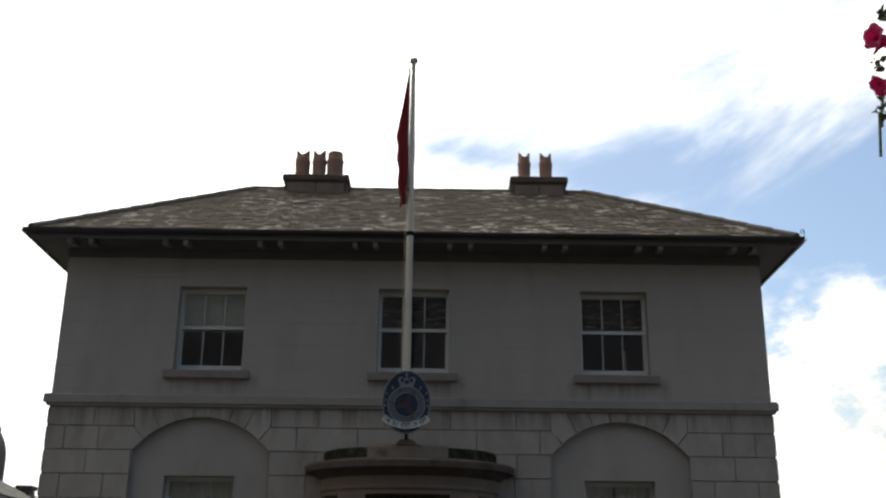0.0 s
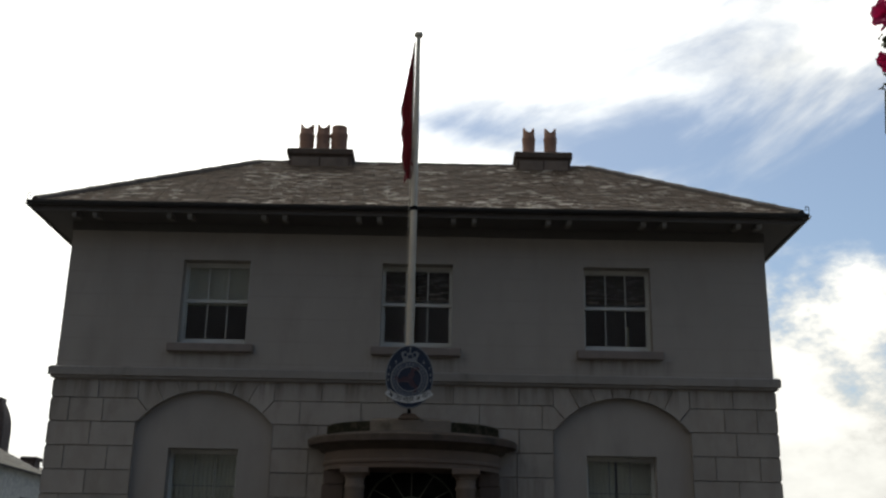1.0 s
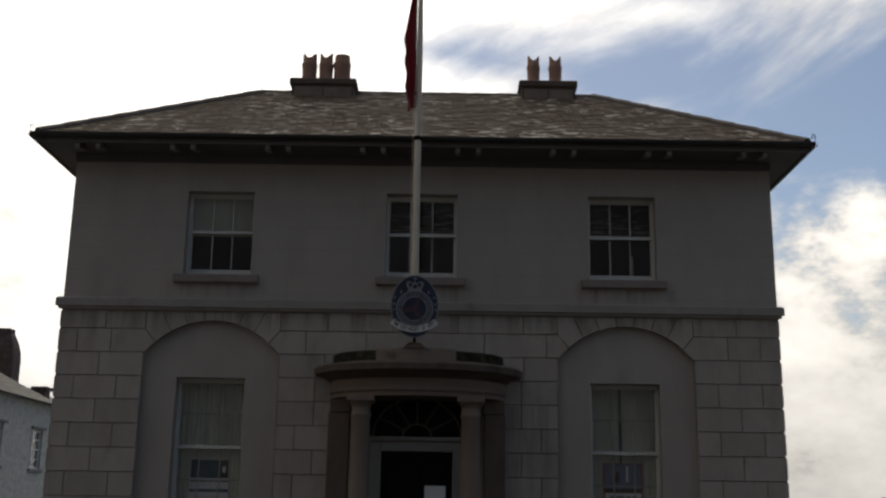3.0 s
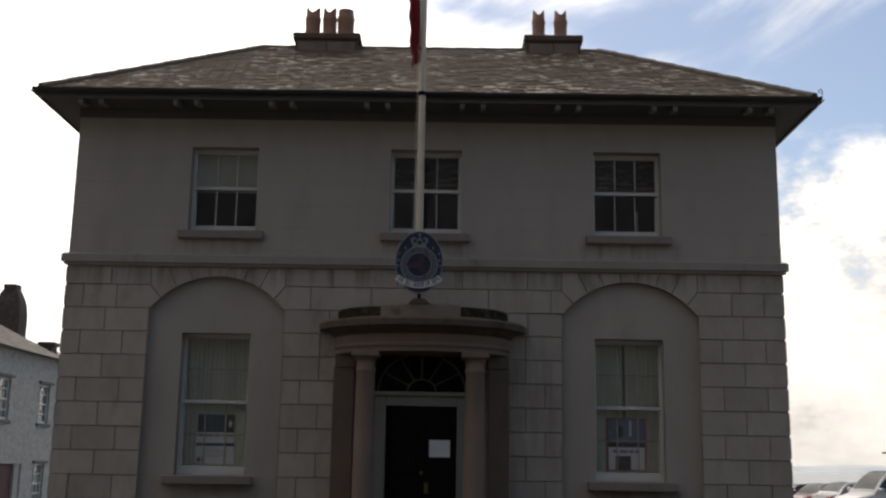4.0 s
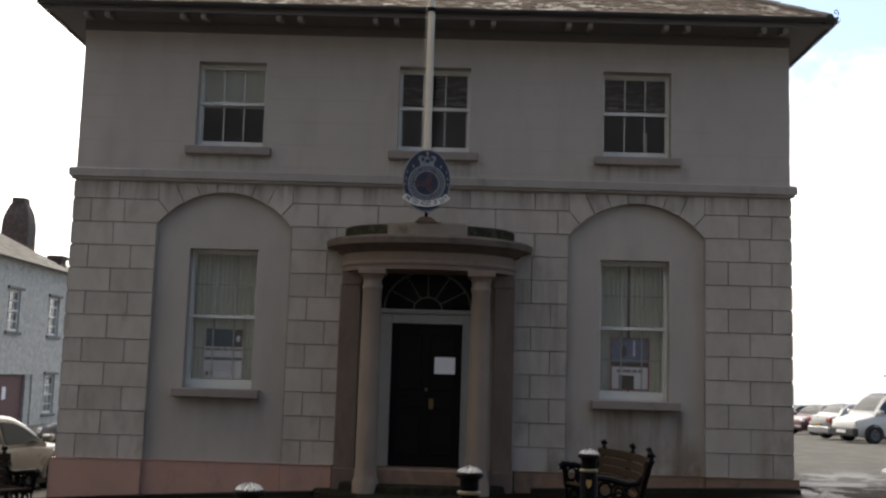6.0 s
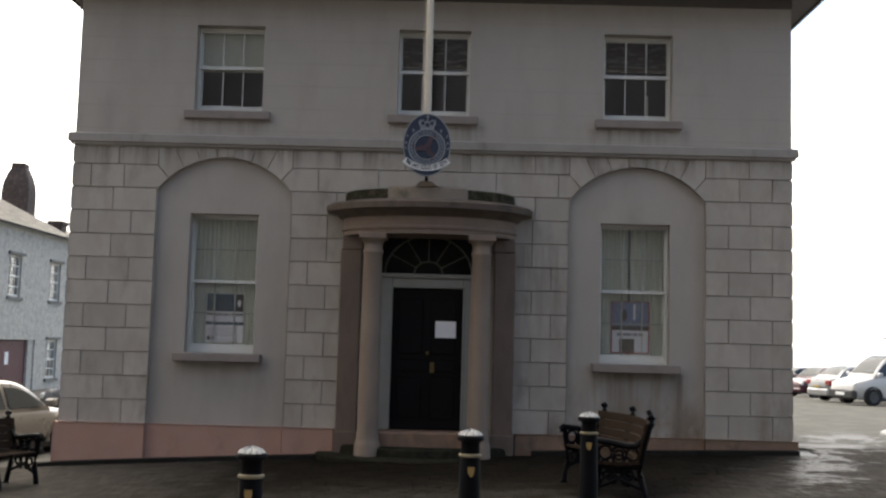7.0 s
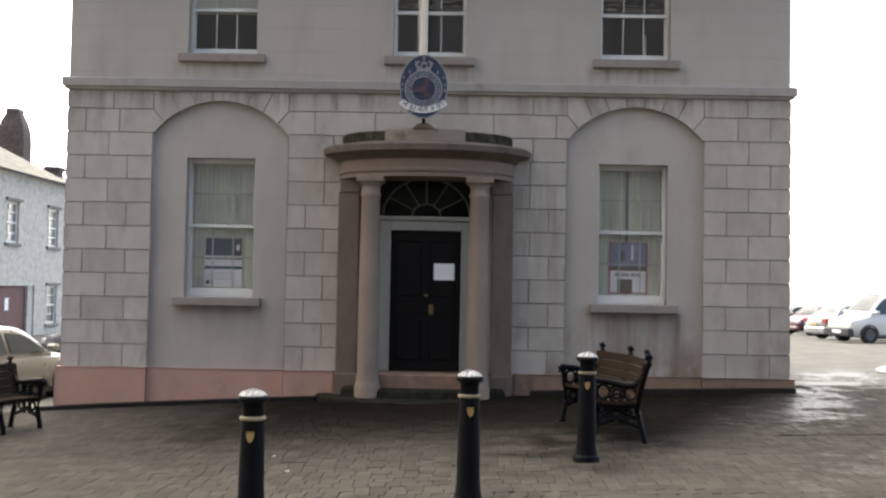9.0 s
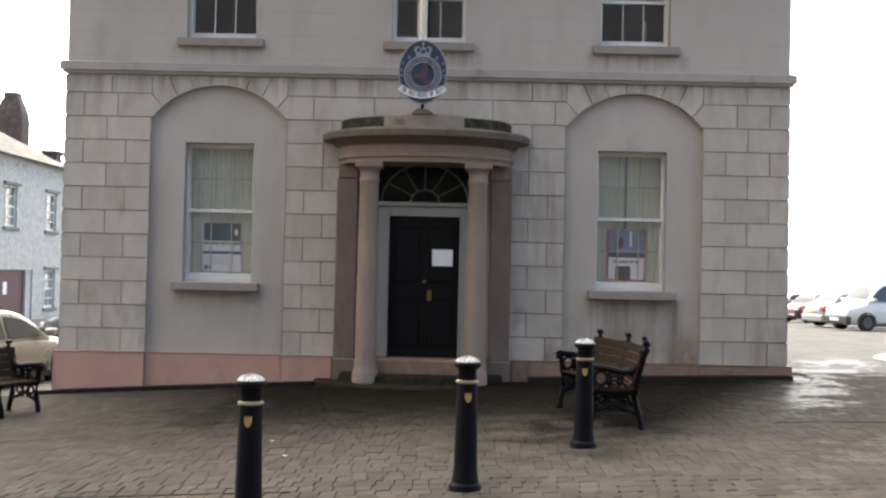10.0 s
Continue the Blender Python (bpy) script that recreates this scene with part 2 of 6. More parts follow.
CORBEL = material("pale_corbel_paint", (0.21, 0.195, 0.175), 0.75, vary=0.15, scale=9, fine=90, stain=0.4, stain_colour=(0.12, 0.11, 0.10))
STACK = material("sooty_chimney_render", (0.10, 0.071, 0.054), 0.92, vary=0.25, scale=3, fine=50, bump=0.4,
                 tint=(0.12, 0.095, 0.08), stain=0.5, stain_colour=(0.035, 0.03, 0.028))
CLAY = material("fired_clay_pot", (0.30, 0.17, 0.12), 0.85, vary=0.15, scale=6, fine=60, stain=0.6, stain_colour=(0.10, 0.07, 0.06))
WHITE = material("white_window_paint", (0.60, 0.60, 0.57), 0.45, vary=0.04, scale=5, fine=90, bump=0.05)
OLD_BAR = material("dulled_white_bar_paint", (0.40, 0.41, 0.37), 0.6, vary=0.06, scale=5, fine=90, bump=0.05)
CREAM = material("cream_flagpole_paint", (0.57, 0.51, 0.42), 0.5, vary=0.06, scale=3, fine=60, bump=0.08, stain=0.25,
                 stain_colour=(0.3, 0.27, 0.22))
SILL = material("painted_sill_stone", (0.235, 0.198, 0.182), 0.85, vary=0.1, scale=3, fine=70, bump=0.2, stain=0.4,
                stain_colour=(0.14, 0.12, 0.11))
DOOR = material("black_door_gloss", (0.005, 0.005, 0.006), 0.5, vary=0.1, scale=3, fine=60, bump=0.04, spec=0.12)
PAPER = material("white_paper", (0.78, 0.78, 0.80), 0.8, vary=0.03, scale=4, fine=50, bump=0.0)
BRASS = plain("tarnished_brass", (0.16, 0.12, 0.06), 0.5, 1.0)
GLASS = glass("window_glass")
SPOKE = material("dulled_spoke_paint", (0.13, 0.13, 0.11), 0.6, vary=0.1, scale=9, fine=80, bump=0.05)
# Fanlight pane: grey base and low IOR cut its reflection of the street.
DIMMED_GLASS = glass("dimmed_fanlight_glass", (0.5, 0.5, 0.47), 0.05, 1.14)
CURTAIN = material("ivory_blind_cloth", (0.86, 0.89, 0.77), 0.9, vary=0.05, scale=3, fine=60, bump=0.1)
# Room plaster; its blue stands in for sky reflected in the panes.
INSIDE = material("sky_blued_plaster", (0.30, 0.32, 0.37), 0.9, vary=0.1, scale=1, fine=40)

# ---- mesh helpers ----
def part(name, bm, mat, parent=None, label="", smooth=False):
    """Links a bmesh as one mesh object, under a parent where given."""
    me = bpy.data.meshes.new(name)
    bmesh.ops.recalc_face_normals(bm, faces=bm.faces)
    if smooth:
        for f in bm.faces:
            f.smooth = True
    bm.to_mesh(me)
    bm.free()
    me.materials.append(mat)
    if smooth:
        me.set_sharp_from_angle(angle=radians(40))
    ob = new(name, me)
    if parent:
        ob.parent = parent
        ob.matrix_parent_inverse = Matrix.Identity(4)
    if label:
        tagged(ob, label)
    return ob


def thing(name, label, category, group="", kind="", at=None):
    ob = new(name)
    ob.empty_display_size = 0.2
    if at:
        ob.matrix_basis = at
    return tagged(ob, label, category, group, kind)


def box(bm, x0, x1, y0, y1, z0, z1, bevel=0.0, m=None):
    vs = bmesh.ops.create_cube(bm, size=1, matrix=pose((x0 + x1) / 2, (y0 + y1) / 2, (z0 + z1) / 2)
                               @ Matrix.Diagonal((abs(x1 - x0), abs(y1 - y0), abs(z1 - z0), 1)))["verts"]
    if bevel:
        es = list({e for v in vs for e in v.link_edges})
        r = bmesh.ops.bevel(bm, geom=es, offset=bevel, segments=1, affect="EDGES")
        vs = list({v for f in r["faces"] for v in f.verts} | {v for v in vs if v.is_valid})
    if m:
        bmesh.ops.transform(bm, matrix=m, verts=vs)
    return bm


def boxes(*args, bevel=0.0):
    bm = bmesh.new()
    for a in args:
        box(bm, *a, bevel=bevel)
    return bm


def slab(poly, y0, y1, chamfer=0.0):
    """A plate whose outline poly lies in the x-z plane; its face at y0 towards the street."""
    bm = bmesh.new()
    a = [bm.verts.new((x, y0, z)) for x, z in poly]
    b = [bm.verts.new((x, y1, z)) for x, z in poly]
    front = bm.faces.new(a)
    bm.faces.new(b[::-1])
    for i in range(len(a)):
        j = (i + 1) % len(a)
        bm.faces.new((a[j], a[i], b[i], b[j]))
    if chamfer:
        bmesh.ops.recalc_face_normals(bm, faces=bm.faces)
        bmesh.ops.inset_region(bm, faces=[front], thickness=chamfer, depth=0)
        for v in a:
            v.co.y += chamfer
    return bm


def lathe(bm, profile, steps=20, at=(0, 0, 0), sx=1.0, sy=1.0, a0=0.0, a1=360.0):
    """Turns (radius, height) pairs about z."""
    full = abs(a1 - a0) >= 360
    k = steps if full else steps + 1
    rings = []
    for r, h in profile:
        ring = []
        for i in range(k):
            a = radians(a0 + (a1 - a0) * i / steps)
            ring.append(bm.verts.new((at[0] + r * sx * math.cos(a), at[1] + r * sy * math.sin(a), at[2] + h)))
        rings.append(ring)
    for p, q in zip(rings, rings[1:]):
        for i in range(k if full else k - 1):
            j = (i + 1) % k
            bm.faces.new((p[i], p[j], q[j], q[i]))
    for ring in (rings[0], rings[-1]):
        if full:
            bm.faces.new(ring)
    return bm


def tube(bm, points, radius, sides=8):
    """A round bar along points."""
    pts = [Vector(p) for p in points]
    rings = []
    for i, p in enumerate(pts):
        d = (pts[min(i + 1, len(pts) - 1)] - pts[max(i - 1, 0)]).normalized()
        q = d.to_track_quat("Z", "Y")
        r = radius[i] if isinstance(radius, (list, tuple)) else radius
        rings.append([bm.verts.new(p + q @ Vector((r * math.cos(2 * math.pi * k / sides), r * math.sin(2 * math.pi * k / sides), 0)))
                      for k in range(sides)])
    for a, b in zip(rings, rings[1:]):
        for k in range(sides):
            j = (k + 1) % sides
            bm.faces.new((a[k], a[j], b[j], b[k]))
    bm.faces.new(rings[0]), bm.faces.new(rings[-1])
    return bm


def pierced(xs, zs, holes, y0, y1):
    """A wall between y0 and y1 with rectangular holes (x0, x1, z0, z1) right through it."""
    xs = sorted({*xs, *(h[0] for h in holes), *(h[1] for h in holes)})
    zs = sorted({*zs, *(h[2] for h in holes), *(h[3] for h in holes)})
    open_at = lambda x, z: any(h[0] < x < h[1] and h[2] < z < h[3] for h in holes)
    bm = bmesh.new()
    vert = {}

    def v(i, k, y):
        key = (i, k, y)
        if key not in vert:
            vert[key] = bm.verts.new((xs[i], y, zs[k]))
        return vert[key]

    solid = {(i, k) for i in range(len(xs) - 1) for k in range(len(zs) - 1)
             if not open_at((xs[i] + xs[i + 1]) / 2, (zs[k] + zs[k + 1]) / 2)}
    for i, k in solid:
        for y in (y0, y1):
            bm.faces.new((v(i, k, y), v(i + 1, k, y), v(i + 1, k + 1, y), v(i, k + 1, y)))
        for (di, dk), (a, b) in {(-1, 0): ((i, k), (i, k + 1)), (1, 0): ((i + 1, k), (i + 1, k + 1)),
                                 (0, -1): ((i, k), (i + 1, k)), (0, 1): ((i, k + 1), (i + 1, k + 1))}.items():
            if (i + di, k + dk) not in solid:
                bm.faces.new((v(*a, y0), v(*b, y0), v(*b, y1), v(*a, y1)))
    return bm


def rise(x):
    """Height of the street's surface: it climbs to the right."""
    x = max(-8.0, min(9.0, x))
    return -0.385 + 0.042 * x - 0.0018 * x * x


def car_park(x, y):
    """Height of the car park: it falls away towards the sea."""
    side = max(0.0, min(1.0, (x - 3.0) / 6.0))
    return rise(x) - 0.018 * max(0.0, min(y, 60.0) - 4.0) * side

# ---- ground ----
def ground_sheet():
    xs = [-4500, -600, -60, -30] + [-16 + i for i in range(33)] + [30, 60, 600, 4500]
    ys = [-3000, -60, -30, -20, -10, 0, 4, 10, 20, 30, 40, 50, 58, 62, 400, 4500]
    bm = bmesh.new()
    vs = [[bm.verts.new((x, y, car_park(x, y) - 0.016 if y < 60 else -4.5)) for x in xs] for y in ys]
    for a, b in zip(vs, vs[1:]):
        for i in range(len(xs) - 1):
            bm.faces.new((a[i], a[i + 1], b[i + 1], b[i]))
    return bm


ASPHALT = material("worn_asphalt", (0.115, 0.11, 0.10), 0.85, vary=0.18, scale=0.7, fine=60, bump=0.35,
                   tint=(0.16, 0.155, 0.14), stain=0.4, stain_colour=(0.05, 0.05, 0.05), spec=0.04)
WATER = plain("sea_water", (0.10, 0.13, 0.15), 0.25)
tagged(part("ground", ground_sheet(), ASPHALT), "worn grey asphalt square beside the old house", "ground", kind="structure")
tagged(part("water", boxes((-3000, 3000, 61, 4400, -4.0, -2.9)), WATER), "pale grey sea beyond the car park", "sea", kind="structure")

# ---- the old house ----
HALF, DEPTH = 5.49, 4.9
house = thing("house", "two-storey grey stone house with slate hipped roof and bow portico", "house", at=pose(0, 0, 0))
UP = [(-3.68, -2.63), (-0.55, 0.56), (2.62, 3.67)]
LOW = [(-3.68, -2.63), (2.62, 3.67)]
holes = [(a, b, 4.755, 6.11) for a, b in UP]
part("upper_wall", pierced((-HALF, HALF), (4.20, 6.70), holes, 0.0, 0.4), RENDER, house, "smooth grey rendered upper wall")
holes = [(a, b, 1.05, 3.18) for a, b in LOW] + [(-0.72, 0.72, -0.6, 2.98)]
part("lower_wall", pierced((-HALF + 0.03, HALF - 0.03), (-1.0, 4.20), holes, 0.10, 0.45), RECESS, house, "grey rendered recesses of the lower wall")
part("side_wall", boxes((-HALF, -HALF + 0.35, 0.45, DEPTH, -1.2, 6.70)), RENDER, house)
part("side_wall", boxes((HALF - 0.35, HALF, 0.45, DEPTH, -1.2, 6.70)), RENDER, house)
part("back_wall", boxes((-HALF + 0.35, HALF - 0.35, DEPTH - 0.35, DEPTH, -1.2, 6.70)), INSIDE, house)
part("floor_slab", boxes((-HALF + 0.35, HALF - 0.35, 0.46, DEPTH - 0.35, 3.75, 4.0)), INSIDE, house)
# Dark sheet added behind the fanlight so the hall looks unlit.
part("vestibule_screen", boxes((-1.44, 1.44, 0.95, 1.0, -0.1, 3.74)), DOOR, house, "added dark sheet standing in for the unlit hall")
part("floor_slab", boxes((-HALF + 0.35, HALF - 0.35, 0.46, DEPTH - 0.35, -0.4, -0.1)), INSIDE, house)
part("partition", boxes((-1.6, -1.45, 0.46, DEPTH - 0.36, -0.1, 3.75)), INSIDE, house)
part("partition", boxes((1.45, 1.6, 0.46, DEPTH - 0.36, -0.1, 3.75)), INSIDE, house)
part("partition", boxes((-1.6, -1.45, 0.46, DEPTH - 0.36, 4.0, 6.6)), INSIDE, house)
part("partition", boxes((1.45, 1.6, 0.46, DEPTH - 0.36, 4.0, 6.6)), INSIDE, house)


def moulded_course():
    """String course: sloped top, square face, small drip below."""
    prof = [(0.0, 4.385), (-0.055, 4.375), (-0.085, 4.35), (-0.085, 4.235), (-0.05, 4.225), (-0.05, 4.195), (0.0, 4.18), (0.09, 4.16), (0.09, 4.385)]
    bm = bmesh.new()
    ends = []
    for s in (-1, 1):
        ends.append([bm.verts.new((s * (HALF - min(0.0, y)), y, z)) for y, z in prof])
    for i in range(len(prof)):
        j = (i + 1) % len(prof)
        bm.faces.new((ends[0][i], ends[0][j], ends[1][j], ends[1][i]))
    bm.faces.new(ends[0]), bm.faces.new(ends[1])
    return bm


part("string_course", moulded_course(), BELT, house, "weathered projecting stone string course")

# plinth: three stretches, its foot buried in the sloping street
for x0, x1, y0 in ((-HALF - 0.07, -4.19, -0.07), (-4.18, -2.13, 0.0), (-2.12, -1.36, -0.07), (1.36, 2.12, -0.07), (2.13, 4.18, 0.0), (4.19, HALF + 0.07, -0.07)):
    part("plinth", slab([(x0, -1.1), (x1, -1.1), (x1, -0.03), (x0, -0.03)], y0, 0.10, 0.012), PLINTH if x0 < 0 else PLINTH_BARE, house, "pink painted plinth" if x0 < 0 else "stained bare stone plinth")

# ---- roof ----
OVER, RUN, PITCH = 0.68, 3.13, 32.2
EAVE = 6.80
RX, RY, RZ = 3.04, -OVER + RUN, EAVE + RUN * math.tan(radians(PITCH))
EX = HALF + 0.47


def roof_shell():
    bm = bmesh.new()
    back = -OVER + 2 * RUN
    v = [bm.verts.new(p) for p in ((-EX, -OVER, EAVE), (EX, -OVER, EAVE), (EX, back, EAVE), (-EX, back, EAVE), (-RX, RY, RZ), (RX, RY, RZ))]
    for f in ((0, 1, 5, 4), (1, 2, 5), (2, 3, 4, 5), (3, 0, 4)):
        bm.faces.new([v[i] for i in f])
    bm.faces.new((v[3], v[2], v[1], v[0]))
    return bm


roof = part("roof", roof_shell(), SLATE, house, "lichen-spotted slate hipped roof")
soff = bmesh.new()
box(soff, -EX + 0.06, EX - 0.06, -OVER + 0.06, 0.4, 6.70, 6.74)
box(soff, -EX + 0.06, -HALF - 0.0, 0.4, DEPTH + OVER, 6.70, 6.74)
box(soff, HALF, EX - 0.06, 0.4, DEPTH + OVER, 6.70, 6.74)
part("soffit", soff, SOFFIT, house, "dark boarded soffit under the wide eaves")
for a in ((-EX + 0.03, EX - 0.03, -OVER + 0.03, -OVER + 0.06), (-EX + 0.03, -EX + 0.06, -OVER + 0.06, DEPTH + OVER), (EX - 0.06, EX - 0.03, -OVER + 0.06, DEPTH + OVER)):
    part("fascia", boxes((*a, 6.67, 6.80)), SOFFIT, house)


# Dark strip across the wall top, in the soffit's colour.
part("frieze_board", boxes((-HALF - 0.01, HALF + 0.01, -0.035, 0.0, 6.565, 6.70), bevel=0.006), SOFFIT, house, "dark strip along the wall top under the soffit")


def gutter_run(a, b, side):
    """Half-round gutter between two points, open upwards."""
    a, b = Vector(a), Vector(b)
    bm = bmesh.new()
    rows = []
    for p in (a, b):
        ring = []
        for r in (0.062, 0.055):
            ang = [180 + 180 * i / 8 for i in range(9)]
            if r < 0.06:
                ang = ang[::-1]
            ring += [bm.verts.new(p + Vector(side) * (r * math.cos(radians(g))) + Vector((0, 0, r * math.sin(radians(g))))) for g in ang]
        rows.append(ring)
    k = len(rows[0])
    for i in range(k):
        bm.faces.new((rows[0][i], rows[0][(i + 1) % k], rows[1][(i + 1) % k], rows[1][i]))
    bm.faces.new(rows[0]), bm.faces.new(rows[1])
    return bm


G = EX + 0.03
part("gutter", gutter_run((-G, -OVER - 0.03, 6.80), (G, -OVER - 0.03, 6.80), (0, 1, 0)), GUTTER, house, "black half-round gutter", True)
part("gutter", gutter_run((-G, -OVER, 6.80), (-G, DEPTH + OVER, 6.80), (1, 0, 0)), GUTTER, house, "black half-round gutter", True)
part("gutter", gutter_run((G, -OVER, 6.80), (G, DEPTH + OVER, 6.80), (1, 0, 0)), GUTTER, house, "black half-round gutter", True)

# ---- chimneys ----
STACK_PATCH = material("grey_chimney_render", (0.20, 0.155, 0.125), 0.92, vary=0.2, scale=4, fine=50, bump=0.3, stain=0.5, stain_colour=(0.08, 0.075, 0.07))
def chimney(x0, x1, base, top, pots):
    c = part("chimney", boxes((x0 + 0.04, x1 - 0.04, 2.16, 5.0, base, top - 0.10), bevel=0.015), STACK, house, "sooty rendered chimney stack")
    part("cap", boxes((x0, x1, 2.12, 5.04, top - 0.13, top), bevel=0.02), STACK, c)
    panels = bmesh.new()
    w = (x1 - x0 - 0.20) / 2
    for i in range(2):
        box(panels, x0 + 0.09 + i * (w + 0.02), x0 + 0.09 + i * (w + 0.02) + w, 2.145, 2.17, base + 0.2, top - 0.17, bevel=0.008)
    part("render_patch", panels, STACK_PATCH, c, "paler rendered panels")
    for px, r, h, crown in pots:
        bm = bmesh.new()
        lathe(bm, [(r * 1.08, 0), (r * 1.08, 0.03), (r * 0.96, 0.05), (r, h * 0.55), (r * 1.07, h * 0.66), (r * 1.07, h * 0.72), (r * 0.94, h * 0.78),
                   (r * 0.92, h), (r * 0.70, h), (r * 0.70, 0.04)], 16, (px, 2.42, top))
        if crown:   # two horns with a notch between them
            for v in bm.verts:
                if v.co.z > top + h * 0.9:
                    a = math.atan2(v.co.y - 2.42, v.co.x - px)
                    v.co.z += 0.13 * abs(math.cos(a)) ** 1.6 - 0.055
        part("pot", bm, CLAY, c, "horned clay chimney pot" if crown else "round clay chimney pot", True)


chimney(-2.53, -1.30, 8.3, 8.95, ((-2.21, 0.14, 0.52, True), (-1.90, 0.13, 0.53, True), (-1.60, 0.155, 0.54, False)))
chimney(1.68, 2.75, 8.3, 8.96, ((1.965, 0.118, 0.52, True), (2.37, 0.12, 0.52, True)))

# ---- windows ----
def window(x0, x1, z0, z1, y, rows, bars=3, sill=0.13, rail=0.01, bar=WHITE):
    w = part("window", boxes((x0, x0 + 0.02, y - 0.02, y + 0.12, z0, z1), (x1 - 0.02, x1, y - 0.02, y + 0.12, z0, z1),
                             (x0 + 0.02, x1 - 0.02, y - 0.02, y + 0.12, z1 - 0.025, z1), (x0 + 0.02, x1 - 0.02, y - 0.02, y + 0.12, z0, z0 + 0.05)),
             WHITE, house, "white painted sliding sash window")
    zm = (z0 + z1) / 2 + rail
    for k, (a, b, d) in enumerate(((zm - 0.025, z1 - 0.025, 0.01), (z0 + 0.05, zm + 0.025, 0.055))):
        bm = bmesh.new()
        X0, X1 = x0 + 0.02, x1 - 0.02
        box(bm, X0, X0 + 0.03, y + d, y + d + 0.04, a, b), box(bm, X1 - 0.03, X1, y + d, y + d + 0.04, a, b)
        box(bm, X0 + 0.03, X1 - 0.03, y + d, y + d + 0.04, b - 0.04, b)
        box(bm, X0 + 0.03, X1 - 0.03, y + d, y + d + 0.04, a, a + (0.05 if k == 0 else 0.09))
        part("sash", bm, WHITE, w)
        ia, ib, lo = X0 + 0.03, X1 - 0.03, a + (0.05 if k == 0 else 0.09)
        hi = b - 0.04
        for i in range(1, bars):
            c = ia + (ib - ia) * i / bars
            part("glazing_bar", boxes((c - 0.0075, c + 0.0075, y + d + 0.006, y + d + 0.034, lo, hi)), bar, w)
        for i in range(1, rows):
            c = lo + (hi - lo) * i / rows
            part("glazing_bar", boxes((ia, ib, y + d + 0.007, y + d + 0.033, c - 0.006, c + 0.006)), bar, w)
        for i in range(bars):
            for r in range(rows):
                p = part("pane", boxes((ia + (ib - ia) * i / bars + 0.002, ia + (ib - ia) * (i + 1) / bars - 0.002, y + d + 0.018, y + d + 0.022,
                                        lo + (hi - lo) * r / rows + 0.002, lo + (hi - lo) * (r + 1) / rows - 0.002)), GLASS, w)
                p.visible_shadow = False
    part("sill", boxes((x0 - 0.13, x1 + 0.14, -0.10, y - 0.025, z0 - sill, z0), bevel=0.012), SILL, w, "stone window sill")
    return w


for a, b in UP:
    window(a, b, 4.755, 6.11, 0.20, 1, rail=0.06)
for a, b in LOW:
    window(a, b, 1.05, 3.18, 0.30, 2, rail=0.035, bar=OLD_BAR)

# ---- portico and door ----
def half_ring(levels, x_sides=28):
    """Solid bow standing on the wall: (half-width, projection, height) up the profile."""
    bm = bmesh.new()
    rings = []
    for a, b, z in levels:
        rings.append([bm.verts.new((-a * math.cos(math.pi * i / x_sides), -b * math.sin(math.pi * i / x_sides) + 0.02, z)) for i in range(x_sides + 1)])
    for p, q in zip(rings, rings[1:]):
        for i in range(x_sides):
            bm.faces.new((p[i], p[i + 1], q[i + 1], q[i]))
        bm.faces.new((p[0], q[0], q[-1], p[-1]))
    bm.faces.new(rings[0]), bm.faces.new(rings[-1])
    return bm


portico = part("portico", half_ring([(1.30, 0.82, 2.865), (1.30, 0.82, 2.93), (1.33, 0.85, 2.94), (1.33, 0.85, 2.97), (1.31, 0.83, 2.99), (1.31, 0.83, 3.12)]),
               SANDSTONE, house, "bowed sandstone entablature", True)
part("cornice", half_ring([(1.32, 0.84, 3.12), (1.37, 0.89, 3.14), (1.40, 0.93, 3.18), (1.50, 1.00, 3.205), (1.56, 1.05, 3.22), (1.575, 1.06, 3.305), (1.53, 1.02, 3.335),
                           (1.36, 0.88, 3.37)]), CORNICE, portico, "weathered moulded cornice", True)


def parapet_piece(a0, a1, top, mat, label):
    """A stretch of the bowed blocking course between two angles."""
    bm = bmesh.new()
    rings = []
    n = 10
    for i in range(n + 1):
        g = radians(a0 + (a1 - a0) * i / n)
        c, s = -math.cos(g), -math.sin(g)
        rings.append([bm.verts.new((c * u, s * v + 0.02, z)) for u, v, z in ((1.29, 0.76, 3.35), (1.29, 0.76, top - 0.025), (1.262, 0.735, top), (0.9, 0.40, top - 0.01), (0.9, 0.40, 3.35))])
    for p, q in zip(rings, rings[1:]):
        for k in range(5):
            bm.faces.new((p[k], p[(k + 1) % 5], q[(k + 1) % 5], q[k]))
    bm.faces.new(rings[0]), bm.faces.new(rings[-1])
    part("parapet", bm, mat, portico, label, True)


MOSS_DARK = material("dark_moss_on_stone", (0.034, 0.034, 0.022), 0.95, spec=0.08, vary=0.35, scale=5, fine=50, bump=0.8, tint=(0.10, 0.08, 0.06))
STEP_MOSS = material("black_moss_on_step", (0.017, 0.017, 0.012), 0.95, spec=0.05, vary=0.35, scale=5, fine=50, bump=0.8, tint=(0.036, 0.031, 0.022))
parapet_piece(3, 62, 3.535, MOSS_DARK, "dark mossy bowed parapet stone")
parapet_piece(62.1, 116, 3.565, MOSSY, "weathered bowed parapet stone")
parapet_piece(116.1, 177, 3.535, MOSS_DARK, "dark mossy bowed parapet stone")
part("flat_top", boxes((-0.84, 0.84, -0.36, 0.08, 3.36, 3.45)), MOSSY, portico)
part("crest_block", slab([(-0.20, 3.56), (0.12, 3.56), (0.04, 3.63), (-0.13, 3.63)], -0.76, -0.56, 0.01), SANDSTONE, portico, "small stone block under the crest")


